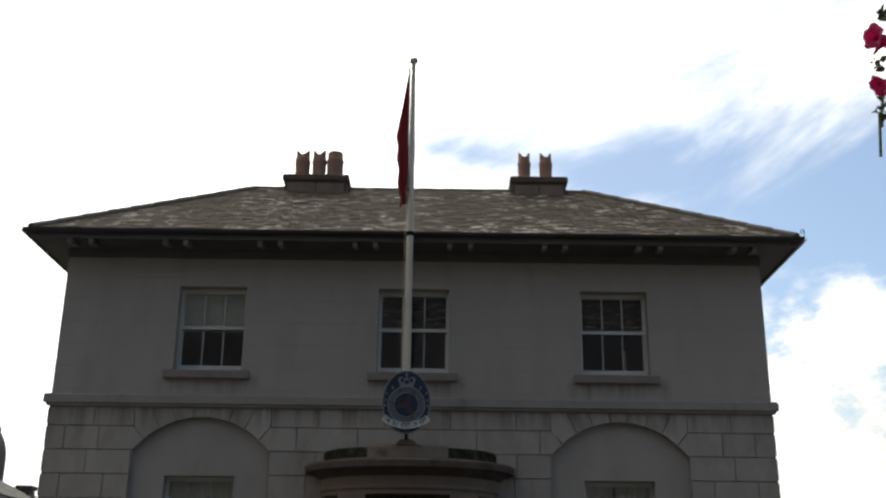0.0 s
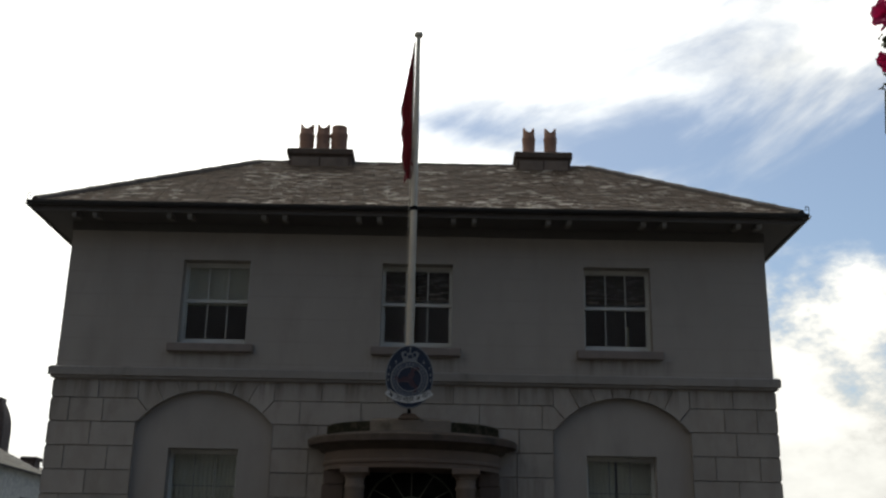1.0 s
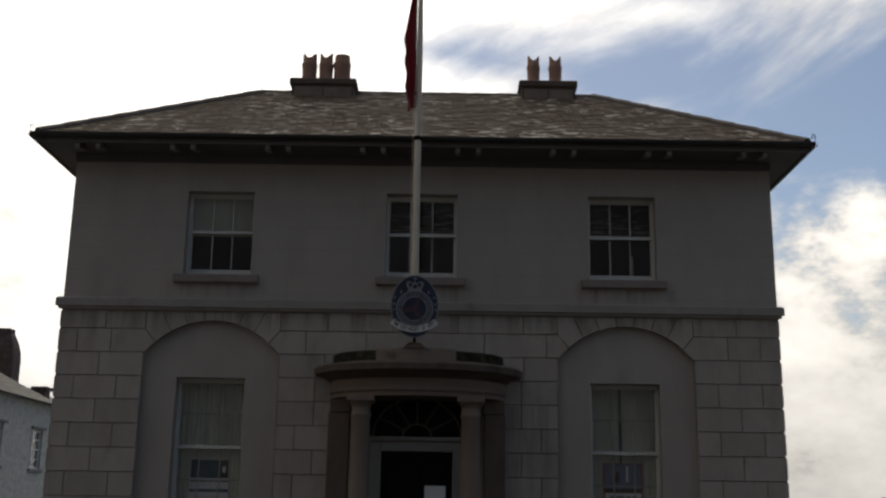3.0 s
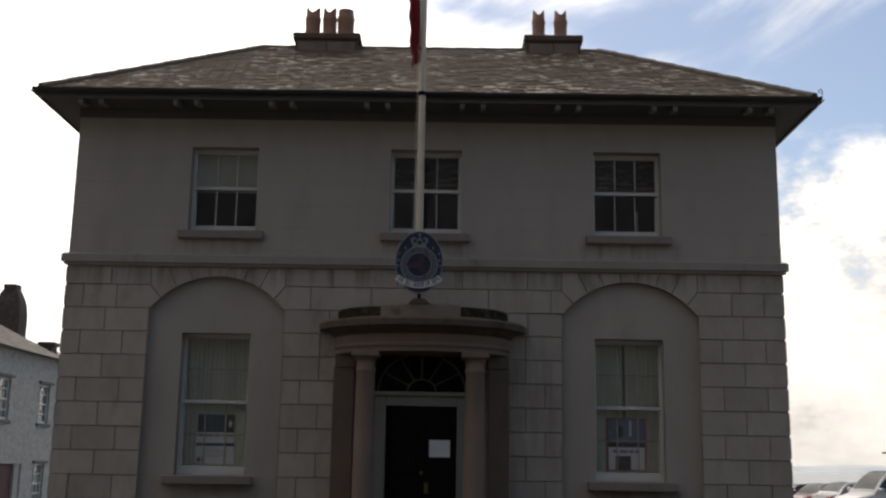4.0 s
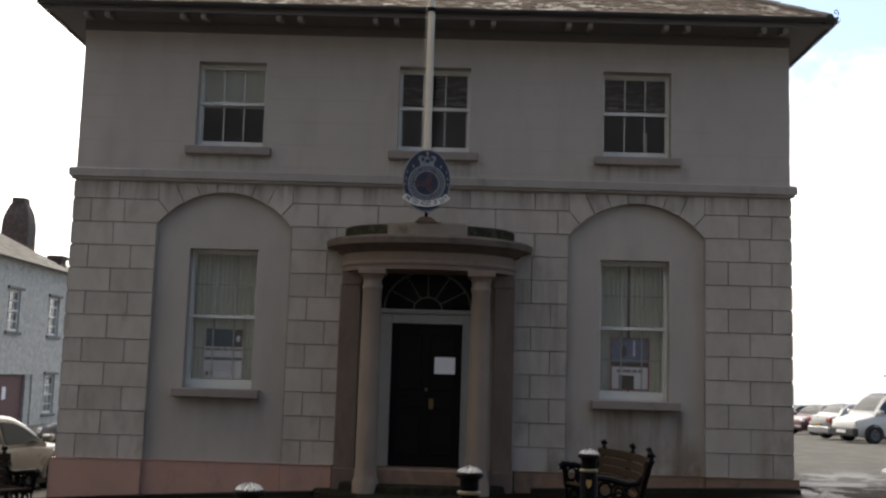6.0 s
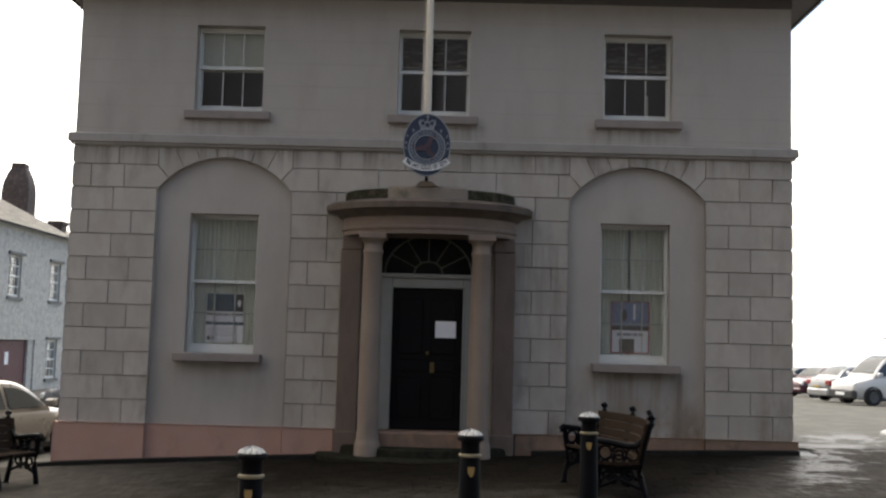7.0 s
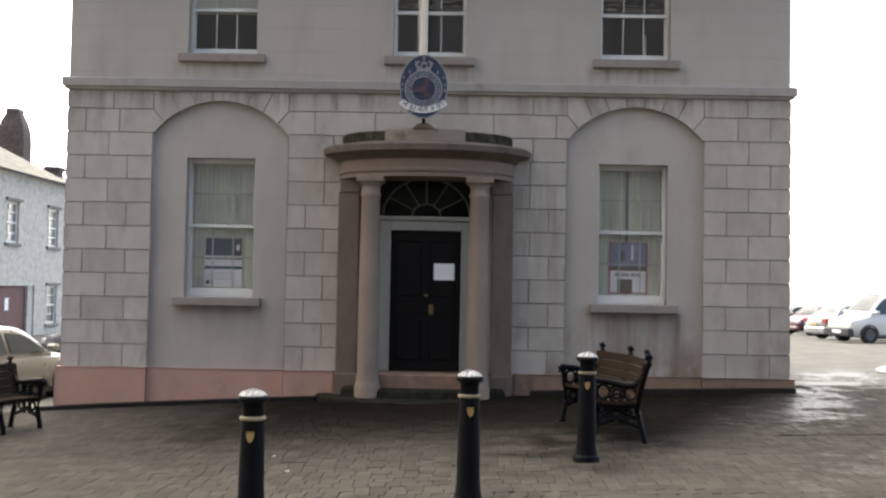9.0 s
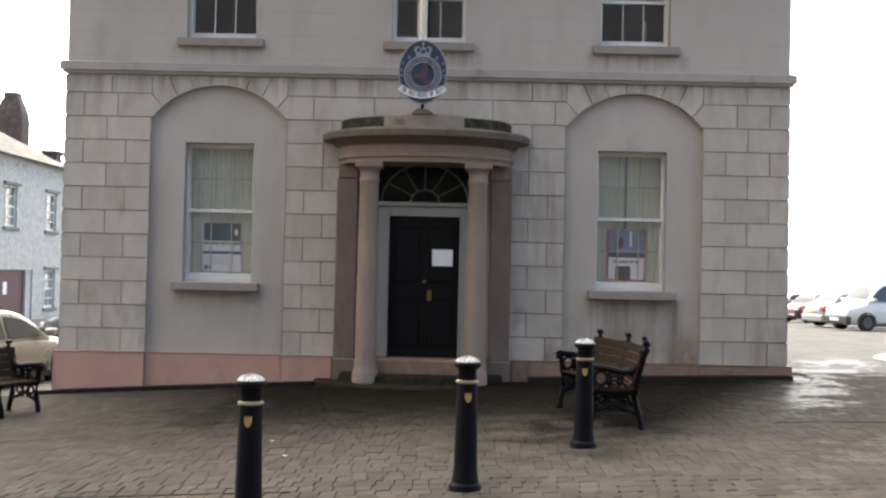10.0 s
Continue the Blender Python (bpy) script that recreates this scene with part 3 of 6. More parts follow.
COLUMN_STONE = material("pale_brown_column_stone", (0.222, 0.17, 0.135), 0.85, vary=0.12, scale=2.4, fine=80, bump=0.3, tint=(0.222, 0.166, 0.132), stain=0.4,
                        stain_colour=(0.12, 0.10, 0.085), streak=3.0)


def column(x, y):
    bm = bmesh.new()
    lathe(bm, [(0.19, -0.60), (0.19, -0.20), (0.18, -0.17), (0.165, -0.13), (0.16, -0.10), (0.155, 0.0), (0.153, 0.9), (0.146, 1.8), (0.134, 2.56),
               (0.150, 2.58), (0.150, 2.61), (0.136, 2.63), (0.136, 2.715), (0.150, 2.725), (0.150, 2.742), (0.172, 2.765), (0.172, 2.78)], 28, (x, y, 0))
    c = part("column", bm, COLUMN_STONE, house, "plain round sandstone column", True)
    part("abacus", boxes((x - 0.20, x + 0.20, y - 0.20, y + 0.20, 2.78, 2.865), bevel=0.008), SANDSTONE, c)


column(-0.80, -0.56), column(0.79, -0.56)
for s in (-1, 1):
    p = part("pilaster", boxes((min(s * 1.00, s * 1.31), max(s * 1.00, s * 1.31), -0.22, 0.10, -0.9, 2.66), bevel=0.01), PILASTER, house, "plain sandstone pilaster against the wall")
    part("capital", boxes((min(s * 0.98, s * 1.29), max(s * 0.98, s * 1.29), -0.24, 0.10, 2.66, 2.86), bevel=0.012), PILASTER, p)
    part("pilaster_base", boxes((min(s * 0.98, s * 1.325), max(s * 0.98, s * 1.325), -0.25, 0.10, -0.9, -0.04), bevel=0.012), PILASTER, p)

part("threshold", boxes((-0.98, 0.98, -0.45, 0.30, -0.9, -0.02), bevel=0.02), PLINTH_BARE, house, "worn reddish stone doorstep")
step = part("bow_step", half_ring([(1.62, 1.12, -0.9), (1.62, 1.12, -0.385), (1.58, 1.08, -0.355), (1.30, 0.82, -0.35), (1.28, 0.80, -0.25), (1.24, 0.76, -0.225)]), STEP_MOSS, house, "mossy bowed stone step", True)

door = part("door", boxes((-0.515, 0.525, 0.06, 0.11, 0.0, 2.10)), DOOR, house, "black painted panelled front door")
for x0, x1 in ((-0.43, -0.06), (0.07, 0.44)):
    for z0, z1 in ((0.15, 0.78), (1.12, 1.95)):
        bm = boxes((x0, x1, 0.045, 0.062, z0, z1), bevel=0.012)
        part("door_panel", bm, DOOR, door)
part("middle_rail", boxes((-0.44, 0.45, 0.048, 0.062, 0.86, 1.04), bevel=0.008), DOOR, door)
bm = bmesh.new()
bmesh.ops.create_uvsphere(bm, u_segments=12, v_segments=8, radius=0.032, matrix=pose(0.02, 0.02, 1.13))
tube(bm, [(0.02, 0.02, 1.13), (0.02, 0.06, 1.13)], 0.015)
part("door_knob", bm, BRASS, door, "small brass knob", True)
part("letter_plate", boxes((0.06, 0.13, 0.03, 0.047, 0.84, 1.0), bevel=0.006), BRASS, door, "dull brass latch plate")
part("notice", boxes((0.13, 0.44, 0.036, 0.0385, 1.37, 1.62)), PAPER, door, "white paper notice pinned to the door")
frame_bm = boxes((-0.70, -0.53, 0.0, 0.14, -0.02, 2.26), (0.54, 0.70, 0.0, 0.14, -0.02, 2.26), (-0.53, 0.54, 0.0, 0.14, 2.115, 2.26), bevel=0.012)
dframe = part("door_frame", frame_bm, DOORFRAME, house, "white painted door frame")
for x0, x1, z0, z1 in ((-0.56, -0.528, 0.0, 2.115), (0.538, 0.57, 0.0, 2.115), (-0.56, 0.57, 2.115, 2.147)):
    part("moulding", boxes((x0, x1, -0.018, 0.0, z0, z1), bevel=0.006), DOORFRAME, dframe, "pale inner moulding")
part("transom", boxes((-0.72, 0.72, -0.04, 0.15, 2.26, 2.33), bevel=0.015), DOORFRAME, dframe)


def fanlight():
    cx, cz, a, b = 0.0, 2.33, 0.68, 0.60
    pane = [(cx + a * math.cos(math.pi * i / 24), cz + b * math.sin(math.pi * i / 24)) for i in range(25)]
    f = part("fanlight", slab([(0.72, 2.33), (0.72, 2.985), (-0.72, 2.985), (-0.72, 2.33)] + pane[::-1], 0.06, 0.14), DOOR, house, "dark spoked fanlight over the door")
    g = part("pane", slab(pane, 0.10, 0.105), DIMMED_GLASS, f)
    g.visible_shadow = False
    bm = bmesh.new()
    arc = lambda r, k=16: [(cx + a * r * math.cos(math.pi * i / k), 0.085, cz + b * r * math.sin(math.pi * i / k)) for i in range(k + 1)]
    tube(bm, arc(0.32), 0.011, 6)
    tube(bm, arc(0.97), 0.012, 6)
    for i in range(1, 6):
        g = math.pi * i / 6
        tube(bm, [(cx + a * r * math.cos(g), 0.085, cz + b * r * math.sin(g)) for r in (0.32, 0.97)], 0.009, 6)
    part("spokes", bm, SPOKE, f, "pale radiating glazing bars")


fanlight()

# ---- fittings of the house front ----
for i in range(8):
    for s in (-1, 1):
        x = -5.135 + i * 1.462 + s * 0.16
        bm = slab([(-0.60, 6.605), (-0.585, 6.585), (-0.545, 6.585), (-0.52, 6.615), (-0.44, 6.635), (-0.36, 6.63), (-0.30, 6.645), (-0.25, 6.70), (-0.60, 6.70)], x - 0.032, x + 0.032)
        for v in bm.verts:
            v.co.x, v.co.y = v.co.y, v.co.x
        corbel = part("corbel", bm, CORBEL, house, "small pale painted scrolled eaves corbel")
        part("corbel_cap", boxes((x - 0.038, x + 0.038, -0.612, -0.60, 6.605, 6.695), bevel=0.004), CORBEL, corbel)
for s in (-1, 1):
    bm = bmesh.new()
    tube(bm, [(s * (EX + 0.05), -OVER, 6.82), (s * (EX + 0.06), -OVER, 6.90), (s * (EX + 0.045), -OVER, 6.945), (s * (EX + 0.01), -OVER, 6.94), (s * EX, -OVER, 6.90),
              (s * (EX + 0.03), -OVER, 6.885)], 0.008, 6)
    part("gutter_hook", bm, IRON, house, "curled iron hook on the eaves corner")


def cap_run(a, b, r=0.10):
    """Rounded capping along a ridge or hip, in lengths with a lip at each joint."""
    a, b = Vector(a), Vector(b)
    n = max(2, round((b - a).length / 0.45))
    bm = bmesh.new()
    pts, rad = [], []
    for i in range(n):
        pts += [a.lerp(b, i / n), a.lerp(b, (i + 0.96) / n)]
        rad += [r * 1.06, r * 0.97]
    tube(bm, pts, rad, 10)
    return bm


part("ridge_capping", cap_run((-RX, RY, RZ - 0.04), (RX, RY, RZ - 0.04), 0.085), RIDGE, roof, "cemented ridge tiles")
for s in (-1, 1):
    part("hip_capping", cap_run((s * (EX - 0.06), -OVER + 0.06, EAVE - 0.01), (s * RX, RY, RZ - 0.05), 0.115), RIDGE, roof, "cemented hip tiles")

# ---- flagpole, flag and crest ----
PX, PY = -0.055, -0.865
flagpole = thing("flagpole", "cream painted flagpole fixed to the house above the portico", "flagpole", at=pose(PX, PY, 3.52))
bm = bmesh.new()
lathe(bm, [(0.05, 0.36), (0.058, 0.38), (0.058, 1.0), (0.052, 3.2), (0.046, 4.6), (0.034, 6.12)], 16)
part("pole", bm, CREAM, flagpole, "", True)
bm = bmesh.new()
lathe(bm, [(0.03, 6.12), (0.065, 6.13), (0.075, 6.16), (0.065, 6.19), (0.03, 6.21)], 16)
part("truck", bm, CREAM, flagpole, "round pole cap", True)
bm = bmesh.new()
lathe(bm, [(0.054, 3.17), (0.066, 3.18), (0.066, 3.23), (0.054, 3.24)], 16)
box(bm, -0.02, 0.02, 0.05, 0.16, 3.18, 3.22)
part("bracket", bm, IRON, flagpole, "iron collar tying the pole to the gutter", True)
bm = bmesh.new()
lathe(bm, [(0.057, 0.66), (0.068, 0.67), (0.068, 0.72), (0.057, 0.73)], 16)
box(bm, -0.025, 0.025, 0.05, 0.80, 0.67, 0.72)
part("bracket", bm, IRON, flagpole, "iron arm holding the pole off the wall", True)
part("halyard", tube(bmesh.new(), [(-0.085, -0.02, 1.1), (-0.075, -0.02, 3.0), (-0.06, -0.02, 5.95)], 0.004, 5), CREAM, flagpole, "thin flag rope")
FLAG = material("red_flag_cloth", (0.17, 0.026, 0.034), 0.85, vary=0.2, scale=6, fine=200, bump=0.05)
tree = FLAG.node_tree
through_light, both = tree.nodes.new("ShaderNodeBsdfTranslucent"), tree.nodes.new("ShaderNodeMixShader")
through_light.inputs["Color"].default_value, both.inputs[0].default_value = (0.30, 0.03, 0.045, 1), 0.25
link(tree, tree.nodes["Principled BSDF"].outputs[0], both.inputs[1])
link(tree, through_light.outputs[0], both.inputs[2])
link(tree, both.outputs[0], tree.nodes["Material Output"].inputs["Surface"])
flag = thing("flag", "limp red flag hanging in folds beside its pole", "flag", at=pose(PX, PY, 7.25))
bm = bmesh.new()
rows = []
for i in range(41):
    f = i / 40
    z = 2.30 * (1 - f)
    w = 0.02 + 0.165 * min(1.0, f / 0.48) ** 1.2 if f < 0.5 else 0.180 - 0.05 * ((f - 0.5) / 0.5) + 0.012 * math.sin(f * 40)
    row = []
    for k in range(15):
        g = k / 14
        fold = math.sin(g * 9.0 + f * 5.0) * 0.035 * (0.3 + f) + 0.02 * math.sin(g * 21 + f * 13)
        row.append(bm.verts.new((-0.055 - w * g + (0.03 * f if f > 0.9 else 0), fold - 0.01, z - 0.10 * g * f)))
    rows.append(row)
for a, b in zip(rows, rows[1:]):
    for k in range(14):
        bm.faces.new((a[k], a[k + 1], b[k + 1], b[k]))
bmesh.ops.solidify(bm, geom=bm.faces[:], thickness=0.003)
part("cloth", bm, FLAG, flag, "", True)
part("hoist_edge", tube(bmesh.new(), [(-0.052, -0.01, 0.1), (-0.052, -0.01, 2.32)], 0.006, 5), CREAM, flag, "pale rope edge of the flag")

NAVY = material("navy_sign_enamel", (0.012, 0.024, 0.055), 0.4, vary=0.12, scale=6, fine=80, bump=0.03)
SILVER = material("silver_sign_paint", (0.20, 0.215, 0.24), 0.5, vary=0.1, scale=14, fine=90, bump=0.05)
GARTER = material("blue_grey_sign_paint", (0.07, 0.085, 0.12), 0.5, vary=0.15, scale=14, fine=90, bump=0.05)
RUST = material("dull_red_sign_paint", (0.058, 0.030, 0.045), 0.5, vary=0.15, scale=12, fine=90, bump=0.05)
BANNER = material("white_sign_paint", (0.72, 0.73, 0.74), 0.5, vary=0.05, scale=9, fine=90, bump=0.03)
LETTER = plain("dark_sign_lettering", (0.006, 0.008, 0.014), 0.6)
CY = -0.975
crest = thing("crest_sign", "oval navy enamel crest sign with crown and white banner", "sign", at=pose(-0.045, CY, 4.155))


def oval(a, b, n=48, cx=0.0, cz=0.0):
    return [(cx + a * math.cos(2 * math.pi * i / n), cz + b * math.sin(2 * math.pi * i / n)) for i in range(n)]


part("board", slab(oval(0.342, 0.455, 48, 0, -0.028), 0.0, 0.035, 0.006), NAVY, crest, "navy oval board")
rim = bmesh.new()
tube(rim, [(x, 0.0, z) for x, z in oval(0.339, 0.452, 48, 0, -0.028) + oval(0.339, 0.452, 48, 0, -0.028)[:1]], 0.009, 6)
part("rim", rim, SILVER, crest, "silver rim")
ring = bmesh.new()
tube(ring, [(x, -0.004, z) for x, z in oval(0.262, 0.262, 40, 0, -0.065) + oval(0.262, 0.262, 40, 0, -0.065)[:1]], 0.010, 6)
part("outer_ring", ring, SILVER, crest, "silver ring")
ring = bmesh.new()
tube(ring, [(x, -0.004, z) for x, z in oval(0.178, 0.178, 40, 0, -0.065) + oval(0.178, 0.178, 40, 0, -0.065)[:1]], 0.008, 6)
part("inner_ring", ring, SILVER, crest, "silver ring")
n_ring = 40
ann = bmesh.new()
ro = [[ann.verts.new((r * math.cos(2 * math.pi * i / n_ring), y, -0.065 + r * math.sin(2 * math.pi * i / n_ring))) for i in range(n_ring)] for r, y in ((0.26, 0.0), (0.26, -0.004), (0.18, -0.004), (0.18, 0.0))]
for a, b in zip(ro, ro[1:]):
    for i in range(n_ring):
        ann.faces.new((a[i], a[(i + 1) % n_ring], b[(i + 1) % n_ring], b[i]))
part("ring_plate", ann, GARTER, crest, "blue-grey ring plate")
for i in range(28):     # worn lettering round the ring, too small to read
    g = 2 * math.pi * i / 28
    if -0.35 < math.sin(g) - 1 < 0 and i % 2:
        continue
    m = pose(0.22 * math.cos(g), -0.006, -0.065 + 0.22 * math.sin(g), 0, -math.degrees(g), 0)
    part("ring_mark", box(bmesh.new(), -0.012, 0.012, -0.003, 0.003, -0.008, 0.008, m=m), SILVER, crest)
for i in range(3):      # three-armed wheel
    g = 90 + 120 * i
    poly = [(-0.012, 0.0), (0.03, 0.005), (0.055, 0.045), (0.045, 0.085), (0.10, 0.10), (0.085, 0.125), (0.02, 0.115), (0.012, 0.075), (-0.015, 0.04)]
    bm = slab(poly, -0.012, 0.0, 0.003)
    bmesh.ops.transform(bm, matrix=pose(0, 0, -0.065) @ pose(0, 0, 0, 0, 120 * i, 0) @ Matrix.Diagonal((1.42, 1, 1.42, 1)), verts=bm.verts)
    part("wheel_arm", bm, RUST, crest, "dull red arm of the wheel emblem")
crown = slab([(-0.10, 0.19), (0.10, 0.19), (0.10, 0.235), (0.13, 0.29), (0.12, 0.33), (0.07, 0.34), (0.025, 0.305), (0.0, 0.35), (-0.025, 0.305), (-0.07, 0.34), (-0.12, 0.33),
              (-0.13, 0.29), (-0.10, 0.235)], -0.014, 0.0, 0.004)
c = part("crown", crown, SILVER, crest, "silver crown")
for a, b, x, z in ((0.026, 0.03, -0.065, 0.285), (0.026, 0.03, 0.065, 0.285), (0.018, 0.03, -0.01, 0.26), (0.018, 0.03, 0.015, 0.26)):
    part("crown_gap", slab(oval(a, b, 12, x, z), -0.0165, -0.013), NAVY, c)
part("crown_cross", boxes((-0.008, 0.008, -0.014, 0.0, 0.345, 0.405), (-0.024, 0.024, -0.0145, -0.001, 0.37, 0.386)), SILVER, c)
for s in (-1, 1):
    for x, z, r in ((0.30, 0.0, 0.018), (0.305, -0.08, 0.018), (0.285, 0.10, 0.016), (0.20, 0.18, 0.02)):
        part("scroll", slab(oval(r * 0.6, r * 1.3, 10, s * x, z), -0.006, 0.0), SILVER, crest)
arc = lambda g, r: (r * math.sin(radians(g)), 0.065 - r * math.cos(radians(g)) * 0.93)
span = [-43 + 86 * i / 20 for i in range(21)]
part("banner", slab([arc(g, 0.508) for g in span] + [arc(g, 0.412) for g in span[::-1]], -0.016, 0.0, 0.003), BANNER, crest, "white curved name banner")


def letter(ch, size):
    cu = bpy.data.curves.new("letter", "FONT")
    cu.body, cu.size, cu.extrude, cu.offset, cu.align_x, cu.align_y = ch, size, 0.002, 0.0012, "CENTER", "CENTER"
    tmp = bpy.data.objects.new("letter", cu)
    me = bpy.data.meshes.new_from_object(tmp)
    bpy.data.objects.remove(tmp)
    me.materials.append(LETTER)
    return me


words = "THE OLD HOUSE OF KEYS"
for i, ch in enumerate(words):
    if ch == " ":
        continue
    g = -38.5 + 77 * i / (len(words) - 1)
    x, z = arc(g, 0.46)
    ob = new("letter", letter(ch, 0.085))
    ob.parent = crest
    ob.matrix_basis = pose(x, -0.0185, z) @ pose(0, 0, 0, 0, -g * 0.95, 0) @ pose(0, 0, 0, 90, 0, 0) @ Matrix.Diagonal((0.60, 1, 1, 1))
bm = bmesh.new()
lathe(bm, [(0.06, -0.56), (0.06, -0.525), (0.026, -0.51), (0.022, -0.46)], 12, (0.0, 0.30, 0.0))
tube(bm, [(0, 0.30, -0.48), (0, 0.22, -0.43), (0, 0.06, -0.40), (0, 0.02, -0.34)], 0.022, 8)
part("stem", bm, IRON, crest, "rusty iron stem fixed to the parapet", True)

# ---- blinds and posters inside the windows ----
def blind(x0, x1, y, z0, z1, label, pleats=18, depth=0.008):
    bm = bmesh.new()
    n = pleats * 3
    cols = [[bm.verts.new((x0 + (x1 - x0) * i / n, y + depth * math.sin(i * 2 * math.pi / 3 + 0.4 * math.sin(i)), z)) for z in (z0, z1)] for i in range(n + 1)]
    for a, b in zip(cols, cols[1:]):
        bm.faces.new((a[0], b[0], b[1], a[1]))
    bmesh.ops.solidify(bm, geom=bm.faces[:], thickness=0.002)
    ob = part("window_blind", bm, CURTAIN, None)
    tagged(ob, label, "blind")
    return ob


blind(-3.64, -2.67, 0.275, 5.44, 6.10, "cream roller blind half drawn behind the sash", 4, 0.003)
blind(-3.64, -2.67, 0.412, 1.06, 3.17, "ivory curtain drawn across a ground floor window", 14, 0.006)
blind(2.66, 3.085, 0.412, 1.06, 3.17, "ivory curtain drawn across a ground floor window", 7, 0.006)
blind(3.12, 3.63, 0.405, 1.06, 2.14, "ivory lower curtain drawn across a ground floor window", 7, 0.006)
blind(3.12, 3.63, 0.412, 2.10, 3.17, "ivory curtain drawn across a ground floor window", 7, 0.006)
blind(3.36, 3.41, 0.62, 4.70, 5.30, "narrow pale curtain edge behind an upstairs sash", 3, 0.006)
P_BLUE = material("blue_poster_print", (0.012, 0.065, 0.10), 0.5, vary=0.5, scale=7, fine=60, bump=0, tint=(0.02, 0.03, 0.05), stain=0.4, stain_colour=(0.10, 0.16, 0.22))
P_SKY = material("sky_poster_print", (0.15, 0.19, 0.33), 0.5, vary=0.3, scale=8, fine=60, bump=0, tint=(0.28, 0.27, 0.25))
P_DARK = material("brown_poster_print", (0.035, 0.03, 0.022), 0.5, vary=0.4, scale=12, fine=60, bump=0, tint=(0.16, 0.12, 0.06))
P_LINE = plain("grey_poster_print", (0.25, 0.25, 0.28), 0.6)
P_RED = plain("red_poster_edge", (0.30, 0.06, 0.06), 0.6)
poster = thing("poster", "white poster with a dark blue sea photograph behind glass", "poster", at=pose(-3.13, 0.3955, 1.22))
part("sheet", boxes((-0.31, 0.28, 0.0, 0.004, 0.0, 0.75)), PAPER, poster)
part("photo", boxes((-0.30, 0.27, -0.0015, 0.0, 0.47, 0.745)), P_BLUE, poster, "dark blue photograph")
part("photo_edge", boxes((0.16, 0.27, -0.003, -0.0015, 0.47, 0.745)), P_DARK, poster, "dark strip of the photograph")
part("pale_patch", slab([(0.18, 0.56), (0.22, 0.55), (0.235, 0.63), (0.20, 0.66), (0.175, 0.62)], -0.0045, -0.003), PAPER, poster, "small white mark")
for i, (x0, x1) in enumerate(((-0.30, -0.20), (-0.17, -0.05), (-0.03, 0.06), (0.08, 0.13), (0.15, 0.27))):
    part("text_bar", boxes((x0, x1, -0.0015, 0.0, 0.415, 0.45)), P_DARK, poster, "dark heading print")
part("band", boxes((-0.31, 0.28, -0.0015, 0.0, 0.265, 0.31)), P_BLUE, poster, "blue title bar")
for k in range(5):
    part("text_bar", boxes((-0.26, 0.12 + 0.02 * (k % 3), -0.0015, 0.0, 0.10 + 0.027 * k, 0.106 + 0.027 * k)), P_LINE, poster, "faint line of small print")
part("text_bar", boxes((-0.28, -0.23, -0.0015, 0.0, 0.03, 0.09)), P_DARK, poster, "small dark mark")
part("text_bar", boxes((-0.21, -0.17, -0.0015, 0.0, 0.03, 0.09)), P_DARK, poster, "small dark mark")
poster = thing("poster", "red-edged poster with a pale blue photograph behind glass", "poster", at=pose(3.125, 0.3955, 1.21))
part("sheet", boxes((-0.30, 0.30, 0.0, 0.004, 0.0, 0.80)), P_RED, poster, "red border")
part("photo", boxes((-0.275, 0.275, -0.0015, 0.0, 0.36, 0.785)), P_SKY, poster, "pale blue photograph")
part("photo_tower", slab([(-0.13, 0.50), (-0.06, 0.50), (-0.05, 0.60), (-0.07, 0.67), (-0.10, 0.68), (-0.13, 0.60)], -0.003, -0.0015), P_DARK, poster, "brown shape in the photograph")
part("photo_tower", boxes((0.05, 0.08, -0.003, -0.0015, 0.52, 0.76)), PAPER, poster, "white upright shape in the photograph")
part("photo_foot", boxes((-0.275, 0.275, -0.003, -0.0015, 0.36, 0.42)), P_DARK, poster, "dark foot of the photograph")
part("caption", boxes((-0.275, 0.275, -0.0015, 0.0, 0.02, 0.355)), PAPER, poster, "white caption panel")
part("inset_photo", boxes((-0.165, 0.065, -0.003, -0.0015, 0.02, 0.225)), P_DARK, poster, "small brown photograph")
for x0, x1 in ((-0.20, -0.13), (-0.11, 0.02), (0.04, 0.11), (0.13, 0.20)):
    part("text_bar", boxes((x0, x1, -0.003, -0.0015, 0.27, 0.315)), P_LINE, poster, "grey line of print")

# ---- dressed stone blocks of the lower storey ----
Z0, COURSE = -0.028, 0.3575
ARC_R, ARC_Z, SPAN = 1.276, 2.764, 1.035
J = 0.0045
bed = []


def block(poly):
    """One ashlar block, its joint worn back by J all round."""
    xs, zs = [p[0] for p in poly], [p[1] for p in poly]
    cx, cz = sum(xs) / len(xs), sum(zs) / len(zs)
    out = [(x - math.copysign(min(J, abs(x - cx)), x - cx), z - math.copysign(min(J, abs(z - cz)), z - cz)) for x, z in poly]
    bm = slab(out, random.uniform(-0.004, 0.004), 0.10, 0.007)
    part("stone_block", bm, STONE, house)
    bed.append(poly)


def course_row(x0, x1, z0, z1, joints):
    xs = [x0] + [j for j in joints if x0 + 0.1 < j < x1 - 0.1] + [x1]
    for a, b in zip(xs, xs[1:]):
        left = [(a, z1), (a, z0)] if a > -HALF + 0.001 else [(a, z1), (a - 0.022, z1 - 0.035), (a - 0.022, z0 + 0.035), (a, z0)]
        right = [(b, z0), (b, z1)] if b < HALF - 0.001 else [(b, z0), (b + 0.022, z0 + 0.035), (b + 0.022, z1 - 0.035), (b, z1)]
        block(left + right)


